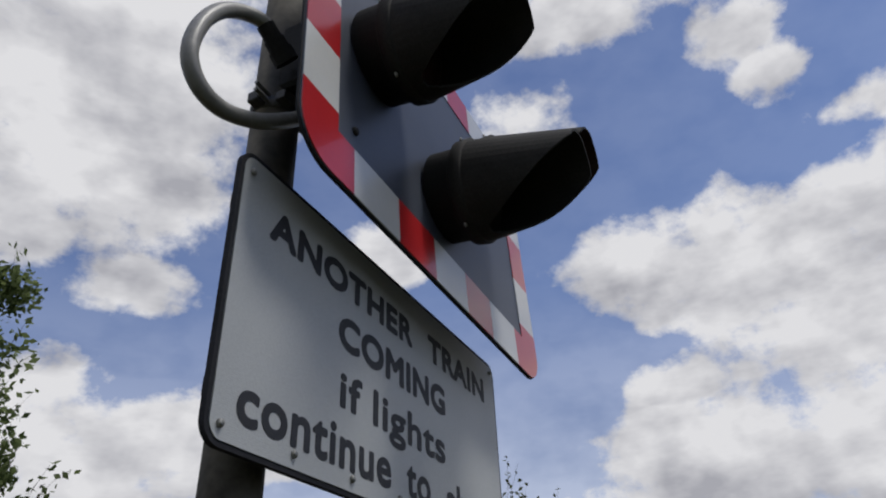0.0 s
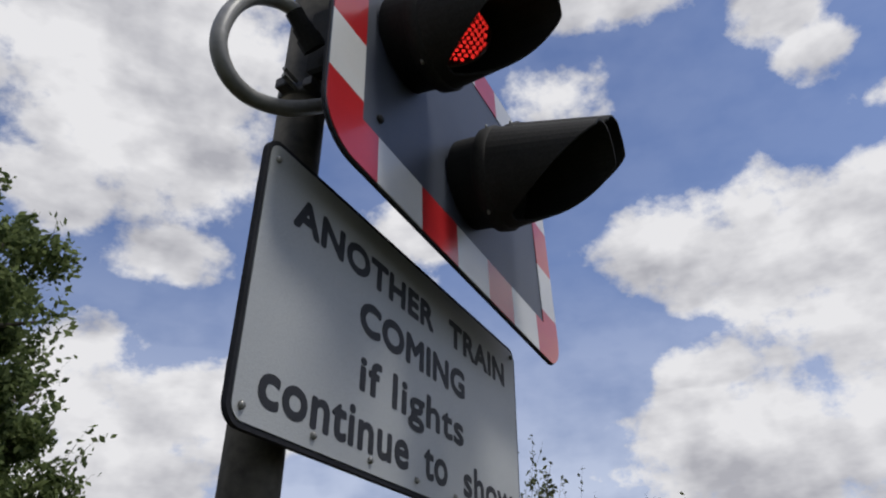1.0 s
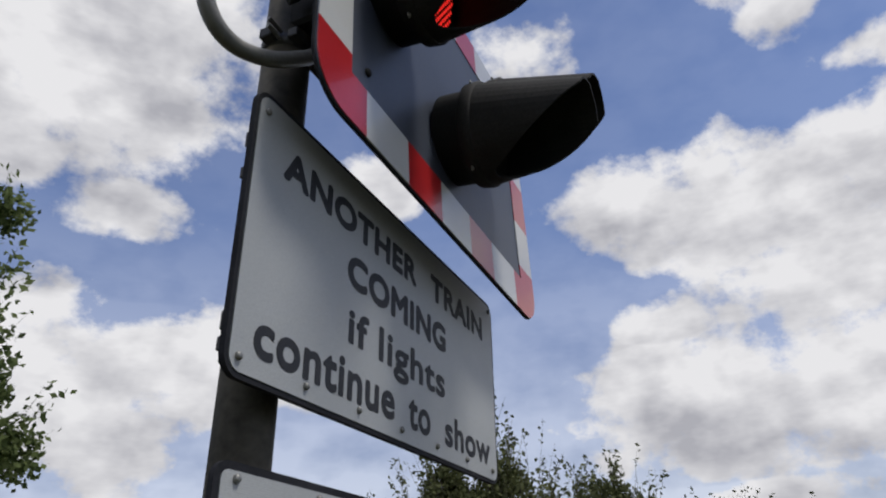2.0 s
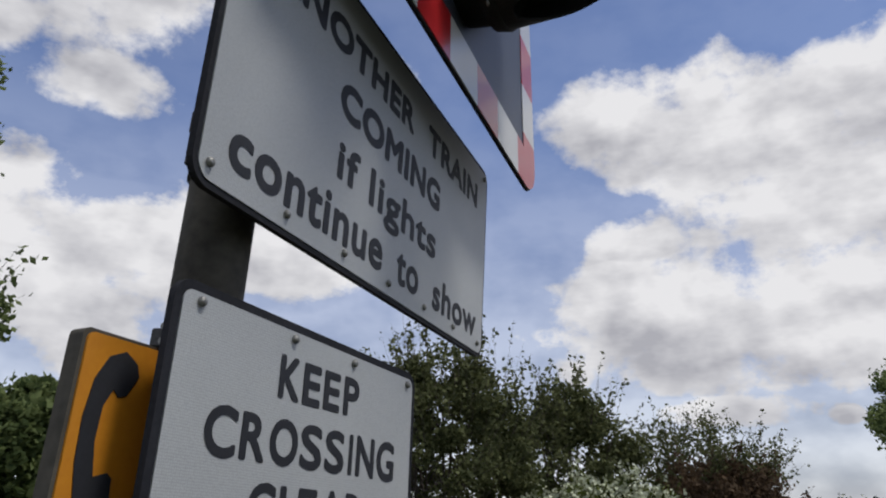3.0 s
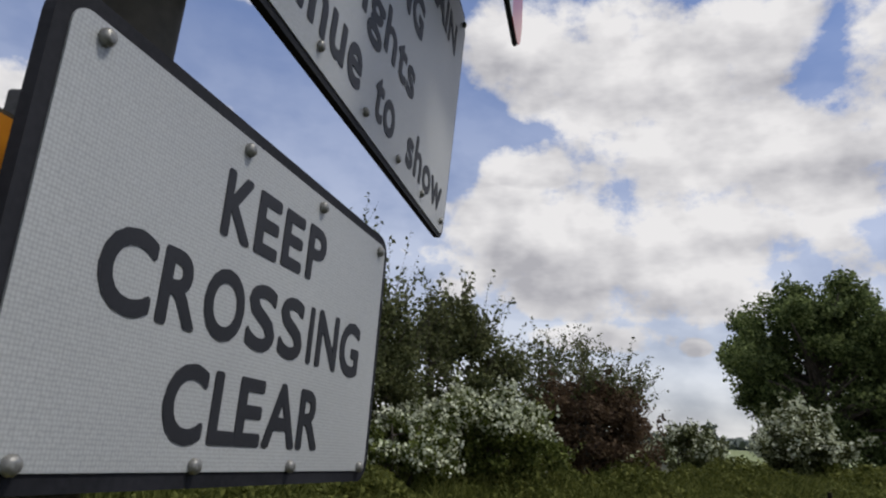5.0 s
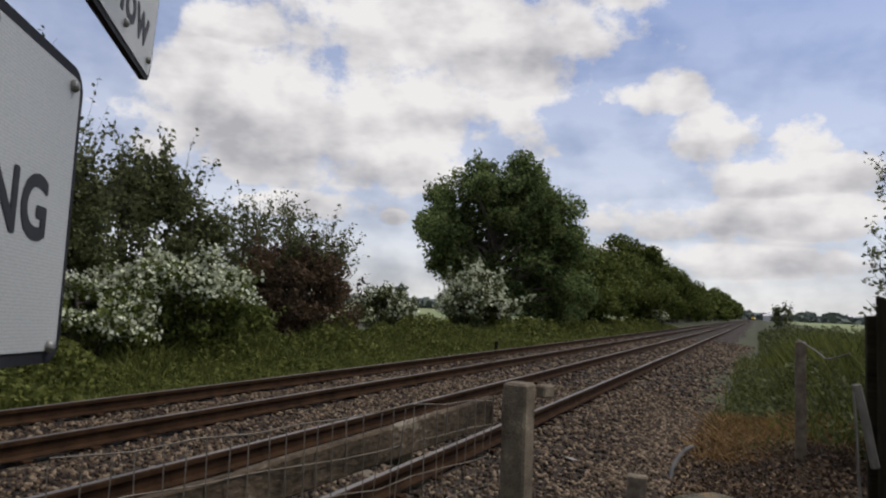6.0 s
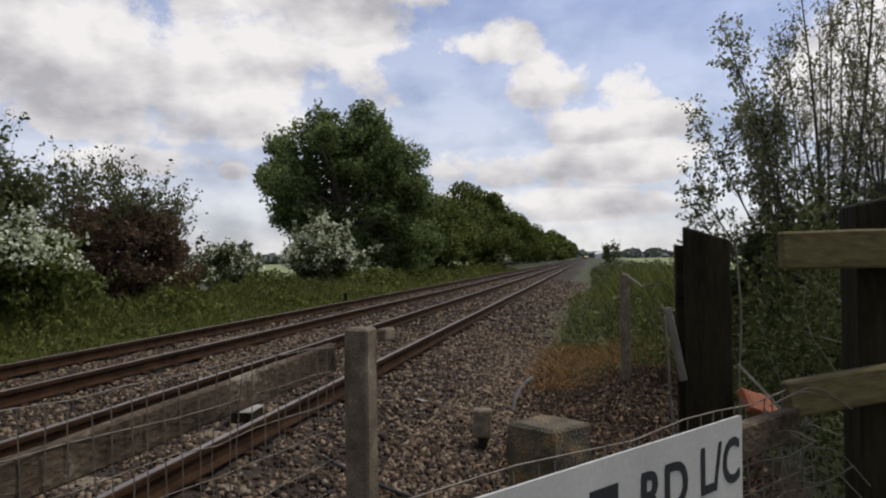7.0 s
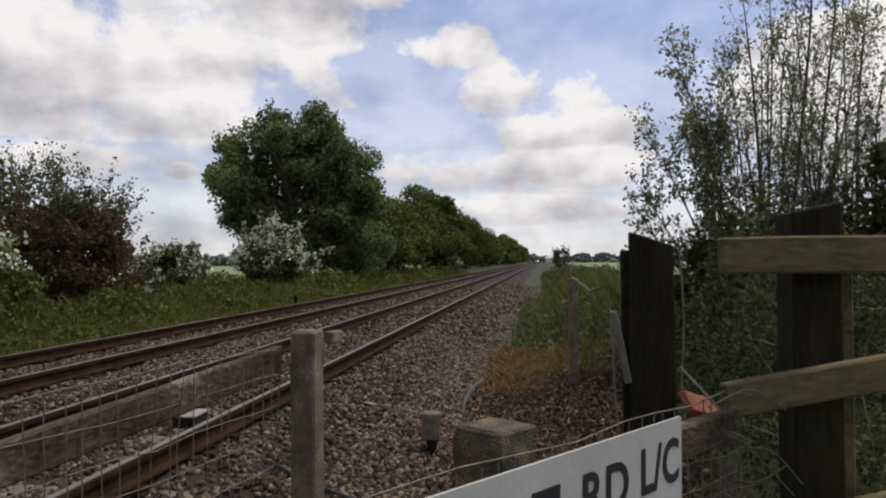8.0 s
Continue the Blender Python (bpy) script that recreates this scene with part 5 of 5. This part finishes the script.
    # trees across the road
    woody("oak_tree", "tall leafy oak with ragged branch ends", "tree", (-4.8, 19.0, -0.1), 15.2, 5.5, OAK_LEAF, 80000, 0.105, 120, 1, 0.10, 170, 0.10, trunk=0.40, twigs=70, shell=0.4, shoots=300, shoot=0.05)
    woody("round_tree", "dense round dark green tree in the distance", "tree", (3.6, 46, -0.1), 9.2, 5.2, OAK_LEAF, 15000, 0.28, 121, 1, 0.05, 80, 0.16, trunk=0.4)
    woody("round_tree", "dense dark green tree in the distance", "tree", (-5.5, 44, -0.1), 7.8, 4.5, OAK_LEAF, 12000, 0.28, 122, 1, 0.05, 70, 0.16, trunk=0.4)


# ---- distance ----
def build_distance():
    rng = np.random.default_rng(9)
    bm = bmesh.new()
    v = [bm.verts.new(p) for p in ((20, 24, 0.06), (900, 24, 0.06), (900, 700, 0.06), (60, 700, 0.06))]
    bm.faces.new(v)
    tagged(part("crop_field", bm, FIELD), "pale green crop field beyond the hedges", "field", kind="structure")
    bm = bmesh.new()
    v = [bm.verts.new(p) for p in ((60, -700, 0.06), (1200, -700, 0.06), (1200, -9, 0.06), (60, -9, 0.06))]
    bm.faces.new(v)
    tagged(part("crop_field", bm, FIELD), "pale green field on the near side of the line", "field", kind="structure")
    # low hills, their haze put into the colour
    bm = bmesh.new()
    prev = None
    for k in range(60):
        a = radians(-40 + 140 * k / 59)
        h = 16 + 14 * noise.noise(Vector((k * 0.17, 0, 0))) + 12 * math.exp(-((k - 27) / 9) ** 2)
        row = [bm.verts.new((r * math.cos(a), r * math.sin(a), z)) for r, z in ((1500, -2), (1900, h * 0.7), (2300, h), (2900, -2))]
        if prev:
            for i in range(3):
                bm.faces.new((prev[i], row[i], row[i + 1], prev[i + 1]))
        prev = row
    tagged(part("low_hills", bm, HAZE_TREE, smooth=True), "low hills on the horizon with blue-green haze in their colour", "hills", kind="backdrop")
    # far woods and hedges, uneven strips of leaves in the same haze tint
    spots = []
    for r, a0, a1, n, h in ((320, 20, 32, 900, 3.5), (520, -12, -1, 2200, 6), (700, -30, 4, 3000, 8), (900, 18, 60, 3000, 8), (430, -9, -3, 700, 3)):
        a = np.radians(rng.uniform(a0, a1, n))
        lump = 0.45 + 0.55 * np.abs(np.sin(a * 90) * np.sin(a * 37 + 1))
        rr = r + rng.normal(0, 8, n)
        spots.append(np.stack([rr * np.cos(a), rr * np.sin(a), rng.uniform(0, 1, n) * h * lump], 1))
    c = np.concatenate(spots)
    tagged(link_mesh("far_woods", quads_mesh("far_woods", leaves(c, 2.2, rng, 0, 0.8)), HAZE_TREE), "distant hedges and woods with haze in their colour", "woods", kind="stuff")
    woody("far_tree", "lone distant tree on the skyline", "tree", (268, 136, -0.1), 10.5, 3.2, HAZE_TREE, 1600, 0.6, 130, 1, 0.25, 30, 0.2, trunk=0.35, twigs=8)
    for x, y, w in ((520, -30, 26), (560, -52, 18), (600, -20, 14)):
        b = thing("farm_shed", pose(x, y, 0, 0, 0, 75), "long pale distant farm shed", "shed", "distant sheds")
        part("wall", box(-w, w, -6, 6, -0.3, 3.2), FAR_WALL, b)
        bm = bmesh.new()
        pts = [(-w - 0.5, -6.5, 3.2), (w + 0.5, -6.5, 3.2), (w + 0.5, 0, 5.0), (-w - 0.5, 0, 5.0), (-w - 0.5, 6.5, 3.2), (w + 0.5, 6.5, 3.2)]
        v = [bm.verts.new(p) for p in pts]
        for f in ((0, 1, 2, 3), (3, 2, 5, 4), (0, 3, 4), (1, 5, 2), (0, 4, 5, 1)):
            bm.faces.new([v[i] for i in f])
        part("roof", bm, FAR_WALL, b)


TRAIN = []


def build_train():
    t = thing("train", pose(760, 3.35, 0), "distant oncoming train with yellow front and lit headlights", "train")
    part("coach_body", box(0, 60, -1.35, 1.35, 0.6, 3.7, 0.25, 2), TRAIN_DARK, t, "dark coach side")
    part("cab_front", box(-0.12, 0.02, -1.25, 1.25, 0.7, 2.3, 0.05), TRAIN_YELLOW, t, "yellow cab front")
    part("windscreen", box(-0.1, 0.03, -1.1, 1.1, 2.35, 3.2, 0.05), LETTER, t, "dark windscreen")
    for y in (-0.9, 0.9):
        part("headlight", lathe([(0.16, 0.0), (0.14, -0.05)], 12), HEADLIGHT, t, "lit headlight", pose(-0.14, y, 1.2, 0, 0, -90))
    for x in (3, 15, 45, 57):
        part("bogie", box(x - 1.4, x + 1.4, -1.1, 1.1, 0.0, 0.7, 0.1), DARK_WOOD, t)
    TRAIN.append(t)


def motions():
    walk(TRAIN[0], [(t, pose(760 - 20 * t, 3.35, 0)) for t in (0.0, 2.0, 4.0, 6.0, 8.0)])
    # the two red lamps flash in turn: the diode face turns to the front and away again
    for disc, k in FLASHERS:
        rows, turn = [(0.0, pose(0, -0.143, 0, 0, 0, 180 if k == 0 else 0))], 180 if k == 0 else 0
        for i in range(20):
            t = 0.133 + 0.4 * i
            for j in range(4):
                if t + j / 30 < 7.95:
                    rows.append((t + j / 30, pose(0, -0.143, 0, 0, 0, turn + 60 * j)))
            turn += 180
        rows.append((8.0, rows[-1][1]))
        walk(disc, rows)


build_ground()
build_trackbed()
TRACKS = (build_track(RAILS[0], RAILS[1], "near railway track of rusty rails with bright tops on ballast"), build_track(RAILS[2], RAILS[3], "far railway track of rusty rails with bright tops on ballast"))
build_signs()
build_pole()
build_signal()
build_telephone()
build_fences(np.random.default_rng(3))
build_plants()
build_distance()
build_train()
STONES = np.random.default_rng(8)
stone_field("ballast_stones", 42000, 2.0, 14, 0.3, 8.3, 0.0235, STONES)
stone_field("ballast_stones", 13000, 2.0, 12, 0.25, 1.5, 0.022, STONES, 1.0, lambda x, y: max(ground_height(x, y), bed_height(x, y)) + 0.01)
stone_field("soil_clods", 7000, 3.4, 10.4, -1.1, 0.55, 0.02, STONES, 1.0, soil_height, CLOD, "crumbled brown soil and litter beside the ballast", "soil")
stone_field("ballast_stones", 14000, 14, 45, 0.05, 8.4, 0.028, STONES, 1.3)
build_sleepers(TRACKS)
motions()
